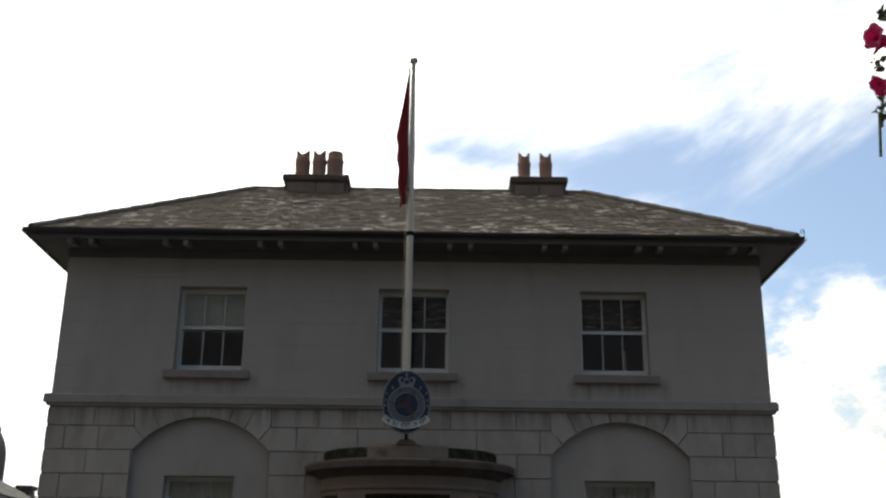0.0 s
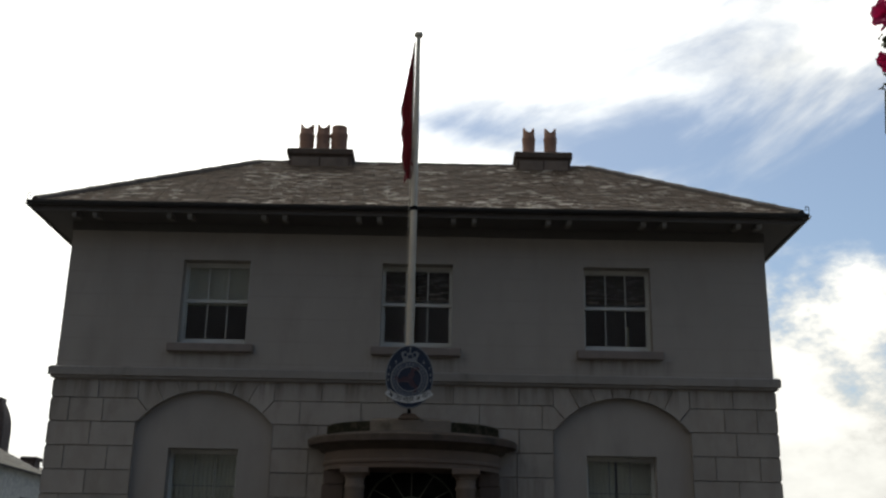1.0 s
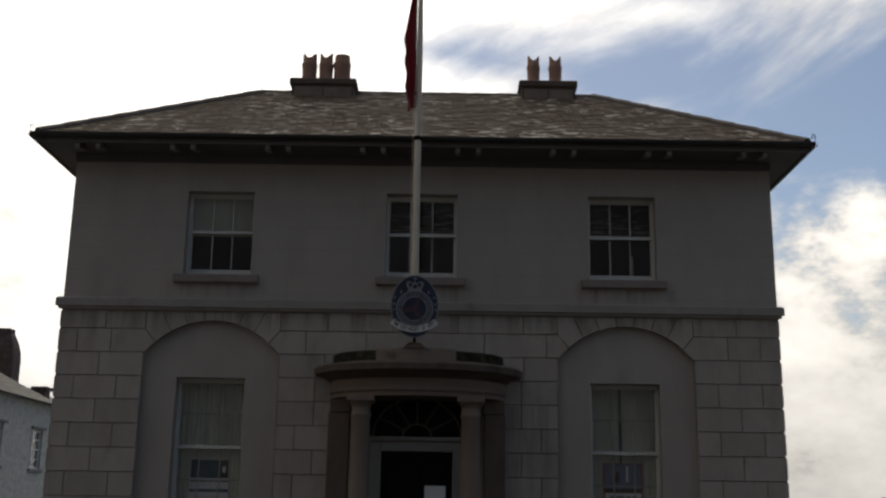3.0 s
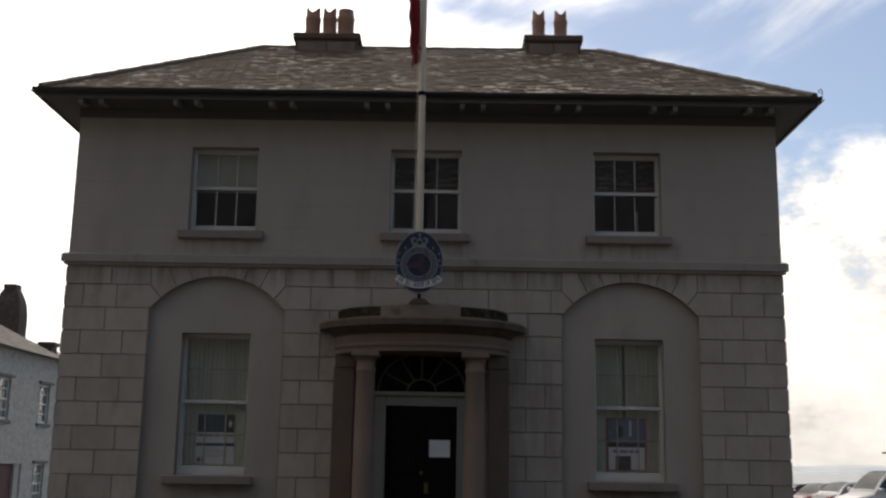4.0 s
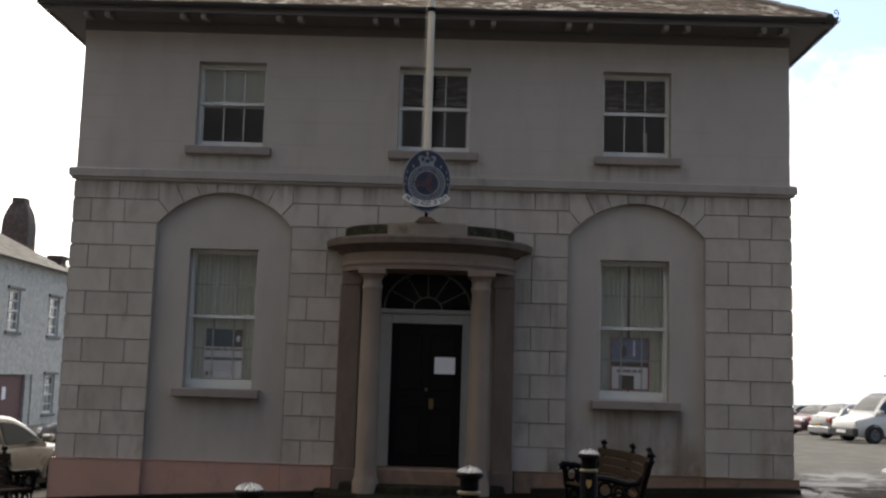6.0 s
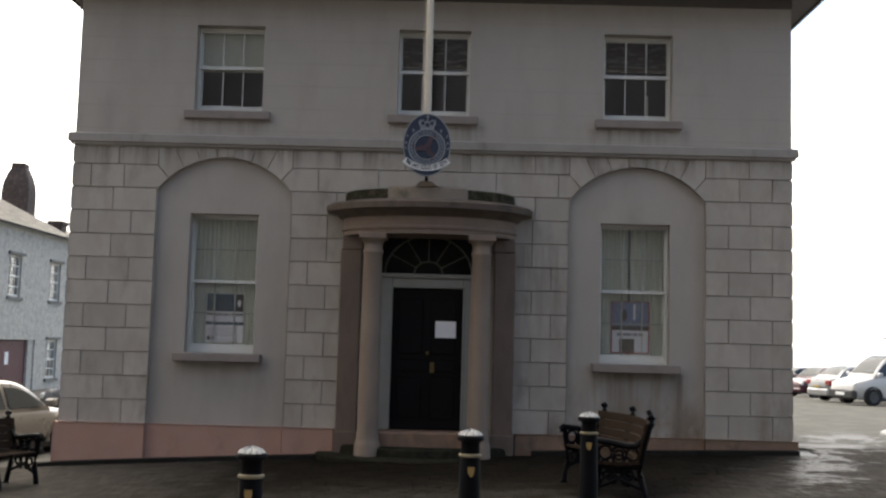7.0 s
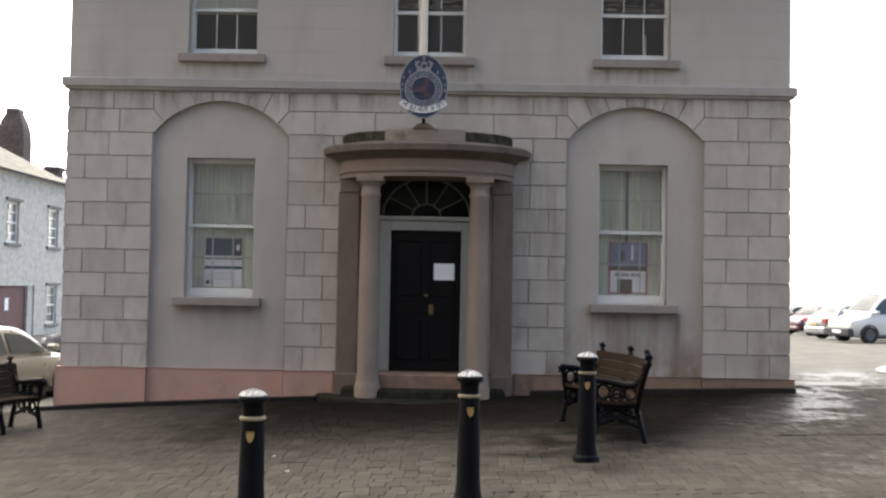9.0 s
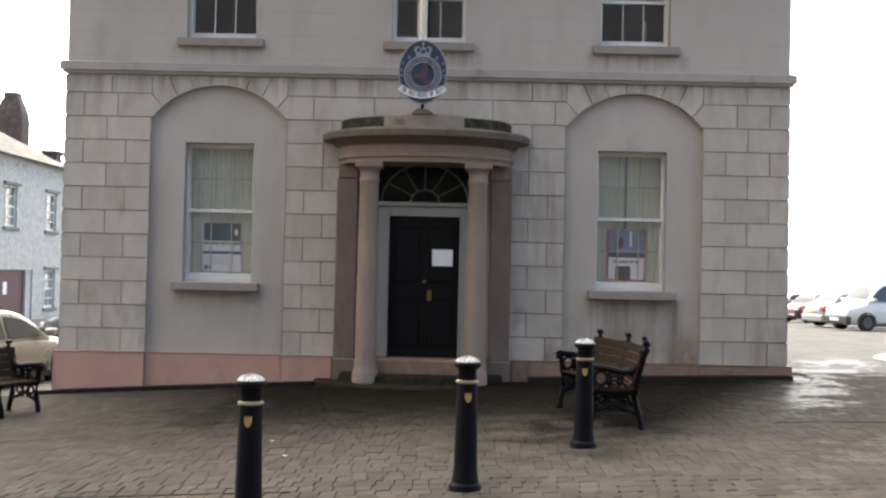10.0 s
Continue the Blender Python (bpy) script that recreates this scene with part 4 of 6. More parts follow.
def arc_points(cx, a, b, n=5):
    return [(cx + a + (b - a) * i / n, ARC_Z + math.sqrt(ARC_R ** 2 - (a + (b - a) * i / n) ** 2)) for i in range(n + 1)]


for k in range(10):
    z0, z1 = Z0 + k * COURSE, Z0 + (k + 1) * COURSE
    odd = k % 2
    course_row(-HALF, -4.19, z0, z1, (-4.86,) if odd else (-5.22, -4.57))
    course_row(4.19, HALF, z0, z1, (4.87,) if odd else (4.54, 5.20))
    if z1 < 2.85:
        course_row(-2.12, -1.31, z0, z1, (-1.56,) if odd else (-1.84,))
        course_row(1.31, 2.12, z0, z1, (1.57,) if odd else (1.86,))
    elif k == 8:
        course_row(-2.12, -1.0, z0, z1, (-1.56,)), course_row(1.0, 2.12, z0, z1, (1.57,))
    else:
        course_row(-2.12, 2.12, z0, z1, (-1.43, -0.45, 0.6, 1.6))
zt, zu, zv = Z0 + 10 * COURSE, Z0 + 11 * COURSE, 4.185
for s in (-1, 1):
    cx = s * 3.155
    xi = -math.sqrt(ARC_R ** 2 - (zt - ARC_Z) ** 2)
    # wedge-ended blocks at the springing
    inner_l = cx - 1.55 if s < 0 else 1.95
    inner_r = -1.72 if s < 0 else cx + 1.55
    block([(inner_l, zt), (cx + xi, zt)] + arc_points(cx, xi, -0.865)[1:] + [(cx - SPAN, zu), (inner_l, zu)])
    block([(cx - xi, zt)] + [(inner_r, zt), (inner_r, zu), (cx + SPAN, zu)] + arc_points(cx, 0.865, -xi)[:-1])
    # voussoirs
    low = (-0.865, -0.64, -0.39, -0.125, 0.125, 0.39, 0.64, 0.865)
    top = (None, -0.79, -0.465, -0.15, 0.15, 0.465, 0.79, None)
    for i in range(7):
        pts = arc_points(cx, low[i], low[i + 1], 4)
        head = [(cx + SPAN, zu), (cx + SPAN, zv)] if top[i + 1] is None else [(cx + top[i + 1], zv)]
        head += [(cx - SPAN, zv), (cx - SPAN, zu)] if top[i] is None else [(cx + top[i], zv)]
        block(pts + head)
    if s < 0:
        course_row(-HALF, inner_l, zt, zu, (-5.22,))
        course_row(-HALF, cx - SPAN, zu, zv, (-4.80,))
    else:
        course_row(inner_r, HALF, zt, zu, (5.20,))
        course_row(cx + SPAN, HALF, zu, zv, (4.85,))
course_row(-1.72, 1.95, zt, zu, (-0.80, 1.0))
course_row(-3.155 + SPAN, 3.155 - SPAN, zu, zv, (-1.40, -0.40, 0.60, 1.60))

# mortar bed behind the joints
v, f = [], []
for poly in bed:
    k = len(v)
    v += [(x, 0.016, z) for x, z in poly]
    f.append(tuple(range(k, k + len(poly))))
me = bpy.data.meshes.new("mortar_bed")
me.from_pydata(v, [], f)
me.materials.append(MORTAR)
ob = new("mortar_bed", me)
ob.parent = house

# ---- street furniture ----
GOLD = material("worn_gold_paint", (0.33, 0.22, 0.08), 0.45, 0.3, vary=0.2, scale=20, fine=120, bump=0.1)
PALE_GOLD = material("faded_gold_paint", (0.24, 0.20, 0.13), 0.5, spec=0.2, vary=0.2, scale=20, fine=120, bump=0.1)
LEADCAP = material("worn_grey_cap_paint", (0.22, 0.22, 0.22), 0.5, vary=0.15, scale=20, fine=120, bump=0.1)


def bollard():
    b = thing("bollard", "black cast-iron bollard with pale cap and gold ring", "bollard", "bollards before the house")
    bm = bmesh.new()
    lathe(bm, [(0.125, -0.1), (0.125, 0.035), (0.118, 0.05), (0.105, 0.06), (0.098, 0.10), (0.090, 0.16), (0.077, 0.78), (0.076, 0.80)], 24)
    part("shaft", bm, IRON, b, "", True)
    bm = bmesh.new()
    lathe(bm, [(0.076, 0.800), (0.085, 0.804), (0.087, 0.812), (0.085, 0.820), (0.070, 0.826)], 24)
    part("ring", bm, PALE_GOLD, b, "thin pale gold ring", True)
    bm = bmesh.new()
    lathe(bm, [(0.070, 0.825), (0.070, 0.90), (0.080, 0.915), (0.100, 0.925), (0.104, 0.94), (0.100, 0.955), (0.09, 0.962)], 24)
    part("neck", bm, IRON, b, "", True)
    bm = bmesh.new()
    lathe(bm, [(0.092, 0.96), (0.075, 0.978), (0.045, 0.992), (0.02, 1.0), (0.004, 1.003)], 48)
    for v in bm.verts:
        v.co.z += 0.006 * math.cos(12 * math.atan2(v.co.y, v.co.x))
    part("cap", bm, LEADCAP, b, "domed fluted cap worn pale", True)
    bm = slab([(-0.024, 0.035), (-0.012, 0.028), (0, 0.035), (0.012, 0.028), (0.024, 0.035), (0.024, -0.005), (0.014, -0.028), (0, -0.04), (-0.014, -0.028), (-0.024, -0.005)], -0.006, 0.012, 0.002)
    bmesh.ops.transform(bm, matrix=pose(0, -0.083, 0.70), verts=bm.verts)
    part("shield", bm, GOLD, b, "small gold shield badge")
    return b


first = bollard()
first.matrix_basis = pose(-0.873, -9.10, rise(-0.87) - 0.012)
copy_thing(first, pose(0.57, -8.1, rise(0.57), 0, 0, 5))
copy_thing(first, pose(1.69, -6.2, rise(1.69), 0, 0, -6))

TIMBER = material("weathered_bench_timber", (0.027, 0.0185, 0.0135), 0.9, spec=0.03, vary=0.25, scale=5, fine=40, bump=0.3, stain=0.4, stain_colour=(0.045, 0.037, 0.03), each=0.15)
BEND, HALF_RUN = 2.38, 1.15     # front radius of the curved seat, half its length


def bend(x, y, z):
    """From a straight bench to a curved one, hollow towards -x."""
    a = (y - HALF_RUN) / 3.0
    return (BEND + x) * math.cos(a) - BEND, (BEND + x) * math.sin(a) + HALF_RUN, z


def bent_slat(x, z, w, h, tilt):
    """A plank that follows the curve; w across, h thick, tilted about its length."""
    c, s = math.cos(radians(tilt)), math.sin(radians(tilt))
    e = 0.006
    outline = [(-w + e, -h), (w - e, -h), (w, -h + e), (w, h - e), (w - e, h), (-w + e, h), (-w, h - e), (-w, -h + e)]
    bm = bmesh.new()
    rings = []
    for i in range(13):
        rings.append([bm.verts.new(bend(x + u * c + v * s, -0.02 + 2.34 * i / 12, z - u * s + v * c)) for u, v in outline])
    for p, q in zip(rings, rings[1:]):
        for k in range(8):
            bm.faces.new((p[k], p[(k + 1) % 8], q[(k + 1) % 8], q[k]))
    bm.faces.new(rings[0]), bm.faces.new(rings[-1])
    return bm


def bench(label):
    """Faces -x, hollow side forward; runs along y from 0 to 2.3, back at x = 0.6."""
    b = thing("bench", label, "bench", "benches facing each other")
    curve = lambda pts: [bend(*p) for p in pts]
    circle = lambda cx, cz, r, y: curve([(cx + r * math.cos(2 * math.pi * k / 14), y, cz + r * math.sin(2 * math.pi * k / 14)) for k in range(15)])
    for i, y in enumerate((0.03, 0.79, 1.52, 2.27)):
        end = i in (0, 3)
        bm = bmesh.new()
        front = [(0.02, y, 0.0), (0.03, y, 0.10), (0.075, y, 0.26), (0.05, y, 0.42)]
        tube(bm, curve(front + ([(0.03, y, 0.55), (0.02, y, 0.63)] if end else [])), 0.033, 8)
        tube(bm, curve([(0.60, y, 0.0), (0.575, y, 0.10), (0.52, y, 0.28), (0.515, y, 0.42), (0.56, y, 0.62), (0.605, y, 0.78), (0.64, y, 0.85), (0.655, y, 0.885), (0.635, y, 0.91), (0.605, y, 0.895)]), 0.033, 8)
        tube(bm, curve([(0.05, y, 0.40), (0.27, y, 0.385), (0.50, y, 0.40)]), 0.028, 8)
        tube(bm, curve([(0.07, y, 0.18), (0.28, y, 0.27), (0.53, y, 0.18)]), 0.022, 8)
        for x in (0.015, 0.605):
            px, py, _ = bend(x, y, 0)
            box(bm, px - 0.045, px + 0.045, py - 0.03, py + 0.03, -0.01, 0.02)
        leg = part("end_frame" if end else "middle_frame", bm, IRON, b, "black scrolled cast-iron frame", True)
        bm = bmesh.new()
        for cx, cz, r in ((0.28, 0.33, 0.05), (0.17, 0.31, 0.05), (0.39, 0.31, 0.05), (0.22, 0.25, 0.03), (0.34, 0.25, 0.03)):
            tube(bm, circle(cx, cz, r, y), 0.016, 5)
        part("scroll", bm, IRON, leg)
        if end:
            bm = bmesh.new()
            tube(bm, curve([(-0.03, y, 0.59), (-0.04, y, 0.625), (-0.01, y, 0.65), (0.20, y, 0.63), (0.38, y, 0.60), (0.48, y, 0.61), (0.575, y, 0.70)]), 0.034, 8)
            part("arm_rest", bm, IRON, leg, "", True)
            bm = bmesh.new()
            for cx, cz, r in ((0.28, 0.51, 0.085), (0.28, 0.51, 0.05), (0.13, 0.53, 0.07), (0.43, 0.52, 0.065), (0.19, 0.45, 0.035), (0.37, 0.45, 0.035)):
                tube(bm, circle(cx, cz, r, y), 0.016, 5)
            tube(bm, curve([(0.06, y, 0.43), (0.28, y, 0.51), (0.50, y, 0.43)]), 0.016, 5)
            part("scroll", bm, IRON, leg)
    for i in range(5):
        part("seat_slat", bent_slat(0.072 + i * 0.098, 0.43 - 0.012 * math.sin(i), 0.0425, 0.015, 0), TIMBER, b, "weathered timber slat")
    for i in range(4):
        z = 0.51 + i * 0.094
        part("back_slat", bent_slat(0.485 + (z - 0.45) * 0.27, z, 0.014, 0.0455, 15), TIMBER, b, "weathered timber slat")
    return b


right_bench = bench("black cast-iron curved bench with weathered timber slats before the wall")
right_bench.matrix_basis = pose(2.06, -5.28, rise(2.1) - 0.01, 0, 0, 4.5) @ Matrix.Diagonal((0.92, 1, 1, 1))
left_bench = bench("black cast-iron curved bench with timber slats beside the house corner")
end_turn = -HALF_RUN / 3.0
left_bench.matrix_basis = pose(-4.79, -2.48, rise(-5.4), 0, 0, 150) @ (pose(*bend(0, 0, 0)) @ pose(0, 0, 0, 0, 0, math.degrees(end_turn))).inverted()

WHITE_CONCRETE = material("white_painted_concrete", (0.30, 0.30, 0.295), 0.7, vary=0.08, scale=2, fine=60, bump=0.2, stain=0.2, stain_colour=(0.3, 0.3, 0.28))
bm = bmesh.new()
lathe(bm, [(1.0, -0.1), (1.0, 0.05), (0.985, 0.085), (0.95, 0.10), (0.02, 0.11)], 40, (0, 0, 0), 2.5, 1.7)
isle = part("traffic_island", bm, WHITE_CONCRETE, None, "", True)
isle.matrix_basis = pose(10.75, 3.5, rise(9) - 0.03)
tagged(isle, "low white painted kerb island on the asphalt", "kerb island")

KERB = material("grey_kerb_stone", (0.022, 0.021, 0.019), 0.85, spec=0.1, vary=0.2, scale=4, fine=60, bump=0.3, stain=0.4, each=0.12)
kerb = thing("kerb", "grey stone kerb along the foot of the house", "kerb", kind="structure", at=pose(0, 0, 0))
xs = [-5.75, -4.7, -3.6, -2.5, -1.6, None, 1.6, 2.9, 4.0, 5.0, 5.52]
for a, b in zip(xs, xs[1:]):
    if a is None or b is None:
        continue
    za, zb = rise(a) + 0.06, rise(b) + 0.06
    part("kerb_stone", slab([(a + 0.004, za - 0.4), (b - 0.004, zb - 0.4), (b - 0.004, zb), (a + 0.004, za)], -0.27, -0.06, 0.01), KERB, kerb)

lamp = thing("street_lamp", "thin grey street lamp far across the car park", "street lamp", at=pose(29.9, 55.0, car_park(29.9, 55.0)))
LAMP = plain("lamp_grey_metal", (0.30, 0.31, 0.32), 0.5, 0.6)
part("post", lathe(bmesh.new(), [(0.07, -0.1), (0.06, 1.0), (0.045, 3.5)], 10), LAMP, lamp)
part("arm", tube(bmesh.new(), [(0, 0, 3.45), (-0.3, 0, 3.55), (-0.6, 0, 3.56)], 0.03, 6), LAMP, lamp)
part("lamp_head", boxes((-1.25, -0.55, -0.12, 0.12, 3.50, 3.62), bevel=0.03), LAMP, lamp)
for x, h in ((19.3, 3.2), (23.2, 2.9)):
    mast = part("signal_mast", lathe(bmesh.new(), [(0.06, -0.1), (0.05, h), (0.10, h + 0.02), (0.10, h + 0.15), (0.02, h + 0.2)], 8), LAMP)
    mast.matrix_basis = pose(x, 57.0, car_park(x, 57.0))
    tagged(mast, "thin grey mast by the sea wall", "mast")

HAZE = material("hazy_far_hill", (0.58, 0.61, 0.64), 0.95, vary=0.1, scale=0.01, fine=0.05, bump=0)
bm = bmesh.new()
prev = None
for i in range(61):
    x = -2500 + 90 * i
    h = 9 + 5 * math.sin(i * 0.35) + 3 * math.sin(i * 1.1)
    ring = [bm.verts.new((x, 2600, -4)), bm.verts.new((x, 2680, h)), bm.verts.new((x, 3100, h + 4)), bm.verts.new((x, 3200, -4))]
    if prev:
        for k in range(4):
            bm.faces.new((prev[k], prev[(k + 1) % 4], ring[(k + 1) % 4], ring[k]))
    prev = ring
tagged(part("backdrop", bm, HAZE), "low hazy headland across the bay", "headland", kind="structure")

# ---- whitewashed house across the side street ----
LIMEWASH = material("rough_limewash", (0.455, 0.435, 0.395), 0.9, vary=0.2, scale=3.6, fine=6, bump=1.0, tint=(0.33, 0.325, 0.32), stain=0.8, stain_colour=(0.19, 0.185, 0.185), stain_from=0.55)
OLD_SLATE = material("pale_lichened_slate", (0.21, 0.185, 0.155), 0.85, vary=0.2, scale=1.5, fine=14, bump=0.5, tint=(0.28, 0.25, 0.20), stain=0.5, stain_colour=(0.10, 0.09, 0.08), each=0.15)
MAROON = material("maroon_door_paint", (0.075, 0.014, 0.02), 0.6, vary=0.15, scale=4, fine=50, bump=0.1)
DARK_STONE = material("dark_chimney_stone", (0.055, 0.042, 0.04), 0.9, vary=0.3, scale=3, fine=12, bump=0.6, tint=(0.11, 0.08, 0.075))
LINTEL = material("grey_slate_lintel", (0.17, 0.165, 0.16), 0.85, vary=0.2, scale=4, fine=40, bump=0.3)
cottage = thing("white_house", "two-storey whitewashed rough stone house with pale slate roof", "house", at=pose(-15.6, 0, -0.85))
W1, W2 = (21.85, 22.95), (25.75, 26.85)
# the front faces +x: built in a turned frame where x runs along the street
TURN = pose(0, 0, 0, 0, 0, 90)


def turned(bm):
    bmesh.ops.transform(bm, matrix=TURN, verts=bm.verts)
    return bm


HOLES = [(*W1, 3.45, 4.95), (*W2, 3.45, 4.95), (25.8, 26.9, 0.40, 1.90), (20.6, 24.6, 0.0, 1.90), (17.6, 18.7, 3.45, 4.95)]
part("front_wall", turned(pierced((9.0, 28.0), (-0.3, 6.03), HOLES, 0.0, 0.45)), LIMEWASH, cottage, "rough whitewashed stone wall")
part("end_wall", boxes((-6.5, -0.45, 9.0, 9.4, -0.3, 6.03)), LIMEWASH, cottage)
part("end_wall", boxes((-6.5, -0.45, 27.6, 28.0, -0.3, 6.03)), LIMEWASH, cottage)
part("back_wall", boxes((-6.9, -6.5, 9.0, 28.0, -0.3, 6.03)), LIMEWASH, cottage)
part("inner_floor", boxes((-6.5, -0.46, 9.4, 27.6, 2.7, 2.9)), INSIDE, cottage)
for y0, y1, z0, z1 in HOLES:
    if z1 - z0 > 1.7:
        continue
    w = part("window", turned(boxes((y0, y0 + 0.07, 0.08, 0.16, z0, z1), (y1 - 0.07, y1, 0.08, 0.16, z0, z1), (y0 + 0.07, y1 - 0.07, 0.08, 0.16, z1 - 0.07, z1),
                                    (y0 + 0.07, y1 - 0.07, 0.08, 0.16, z0, z0 + 0.09), (y0 + 0.07, y1 - 0.07, 0.08, 0.16, (z0 + z1) / 2 - 0.03, (z0 + z1) / 2 + 0.03))),
             WHITE, cottage, "white sash window in a deep reveal")
    for i in (1, 2):
        c = y0 + (y1 - y0) * i / 3
        part("glazing_bar", turned(boxes((c - 0.022, c + 0.022, 0.09, 0.15, z0 + 0.09, z1 - 0.07))), WHITE, w)
    for i in (1, 3):
        c = z0 + (z1 - z0) * i / 4
        part("glazing_bar", turned(boxes((y0 + 0.07, y1 - 0.07, 0.095, 0.145, c - 0.022, c + 0.022))), WHITE, w)
    g = part("pane", turned(boxes((y0 + 0.07, y1 - 0.07, 0.115, 0.125, z0 + 0.09, z1 - 0.07))), GLASS, w)
    g.visible_shadow = False
    part("sill", turned(boxes((y0 - 0.12, y1 + 0.12, -0.08, 0.08, z0 - 0.12, z0), bevel=0.01)), LINTEL, w, "grey slate sill")
    part("drip_stone", turned(boxes((y0 - 0.15, y1 + 0.15, -0.10, 0.0, z1 + 0.02, z1 + 0.12), bevel=0.01)), LINTEL, w, "grey slate drip stone")
gate = part("garage_door", turned(boxes((20.65, 24.1, 0.16, 0.22, 0.0, 1.88))), MAROON, cottage, "maroon boarded double door")
for i in range(14):
    part("board", turned(boxes((20.66 + i * 0.236, 20.66 + i * 0.236 + 0.225, 0.14, 0.16, 0.02, 1.86))), MAROON, gate)
part("notice", turned(boxes((22.25, 22.55, 0.13, 0.139, 1.0, 1.45))), PAPER, gate, "white paper notice")
part("white_post", turned(boxes((24.1, 24.6, 0.06, 0.40, 0.0, 1.90), bevel=0.01)), LIMEWASH, cottage, "pale painted door post")


def hipped(x0, x1, y0, y1, z, top, ov=0.2):
    bm = bmesh.new()
    cx = (x0 + x1) / 2
    h = (x1 - x0) / 2
    v = [bm.verts.new(p) for p in ((x0 - ov, y0 - ov, z), (x1 + ov, y0 - ov, z), (x1 + ov, y1 + ov, z), (x0 - ov, y1 + ov, z), (cx, y0 + h, top), (cx, y1 - h, top))]
    for f in ((0, 1, 4), (1, 2, 5, 4), (2, 3, 5), (3, 0, 4, 5), (3, 2, 1, 0)):
        bm.faces.new([v[i] for i in f])
    return bm


croof = part("roof", hipped(-6.9, 0.0, 9.0, 28.0, 6.04, 8.15), OLD_SLATE, cottage, "pale lichened slate roof")
# slate courses as real laps on the street side
h = 3.65
lap = bmesh.new()
for r in range(16):
    f0, f1 = r / 16, (r + 1.0) / 16
    for k in range(40):
        ya, yb = 8.8 + f0 * 3.45, 28.2 - f0 * 3.45
        a, b = ya + (yb - ya) * k / 40, ya + (yb - ya) * (k + 1) / 40 - 0.012
        if a < 16 or random.random() < 0.01:
            continue
        x0, z0, x1, z1 = 0.2 - f0 * h, 6.04 + f0 * 2.09, 0.2 - f1 * h, 6.04 + f1 * 2.09
        t1 = 0.028 + random.uniform(-0.006, 0.006)
        vs = [lap.verts.new(p) for p in ((x0 + 0.01, a, z0 + t1), (x0 + 0.01, b, z0 + t1), (x1, b, z1 + 0.006), (x1, a, z1 + 0.006), (x0 + 0.01, a, z0), (x0 + 0.01, b, z0))]
        lap.faces.new(vs[:4]), lap.faces.new((vs[0], vs[4], vs[5], vs[1]))
tagged(part("slates", lap, OLD_SLATE, croof), "courses of small pale slates", kind="stuff")
part("gutter", gutter_run((0.26, 8.8, 6.02), (0.26, 28.2, 6.02), (1, 0, 0)), GUTTER, cottage, "dark gutter", True)

neighbour = thing("neighbour_house", "grey house behind with a tall dark rounded chimney", "house", at=pose(-15.9, 0, -0.85))
part("wall", boxes((-5.2, 0.0, 28.7, 36.5, -0.3, 5.7)), LIMEWASH, neighbour)
part("roof", hipped(-5.2, 0.0, 28.7, 36.5, 5.7, 7.25, 0.1), OLD_SLATE, neighbour)
bm = bmesh.new()
prof = [(0.58, 0.0), (0.58, 1.25), (0.55, 1.5), (0.47, 1.75), (0.36, 1.95), (0.30, 2.05)]
rings = [[bm.verts.new((sx * r, sy * r * 0.8, z)) for sx, sy in ((-1, -1), (1, -1), (1, 1), (-1, 1))] for r, z in prof]
for a, b in zip(rings, rings[1:]):
    for k in range(4):
        bm.faces.new((a[k], a[(k + 1) % 4], b[(k + 1) % 4], b[k]))
bm.faces.new(rings[0]), bm.faces.new(rings[-1])
bmesh.ops.bevel(bm, geom=bm.edges[:], offset=0.04, segments=1, affect="EDGES")
bmesh.ops.transform(bm, matrix=pose(-2.5, 29.0, 6.4) @ Matrix.Diagonal((1.0, 1, 1.36, 1)), verts=bm.verts)
stack = part("chimney", bm, DARK_STONE, neighbour, "tall dark stone chimney with rounded shoulders")
part("chimney_top", boxes((-2.78, -2.22, 28.72, 29.28, 9.15, 9.38), bevel=0.02), DARK_STONE, stack)
part("recess", boxes((-2.63, -2.35, 28.53, 28.56, 7.2, 8.4), bevel=0.01), DARK_STONE, stack, "worn niche in the chimney")
part("small_chimney", boxes((-1.35, -0.8, 29.6, 30.2, 5.9, 6.98), (-1.42, -0.73, 29.53, 30.27, 6.86, 7.02), bevel=0.015), DARK_STONE, neighbour, "low dark chimney")

# ---- plain unseen terrace closing the street behind, added to block sky light ----
PLAIN_WALL = material("sky_block_wall", (0.092, 0.092, 0.102), 0.9, vary=0.2, scale=0.6, fine=8, bump=0.1, tint=(0.105, 0.105, 0.115))
# heights chosen so the upper windows reflect dark wall instead of sky
for x0, x1, h in ((-34, -14.2, 14.8), (-14, 2.6, 15.4), (2.8, 16.5, 15.1), (16.7, 34, 15.2)):
    t = thing("terrace_house", "plain dark unseen terrace house added to block sky light", "house", "terrace behind the square", at=pose((x0 + x1) / 2, -27, -0.5))
    w = (x1 - x0) / 2
    part("wall", boxes((-w, w, -7, 0, -0.5, h)), PLAIN_WALL, t)
    bm = slab([(-w, h), (w, h), (w - 0.05, h + 0.2), (-w + 0.05, h + 0.2)], -7.2, 0.2)
    for v in bm.verts:
        if v.co.z > h + 0.1:
            v.co.y = -3.5
            v.co.z = h + 3.0
    bmesh.ops.remove_doubles(bm, verts=bm.verts, dist=0.001)
    part("roof", bm, PLAIN_WALL, t)

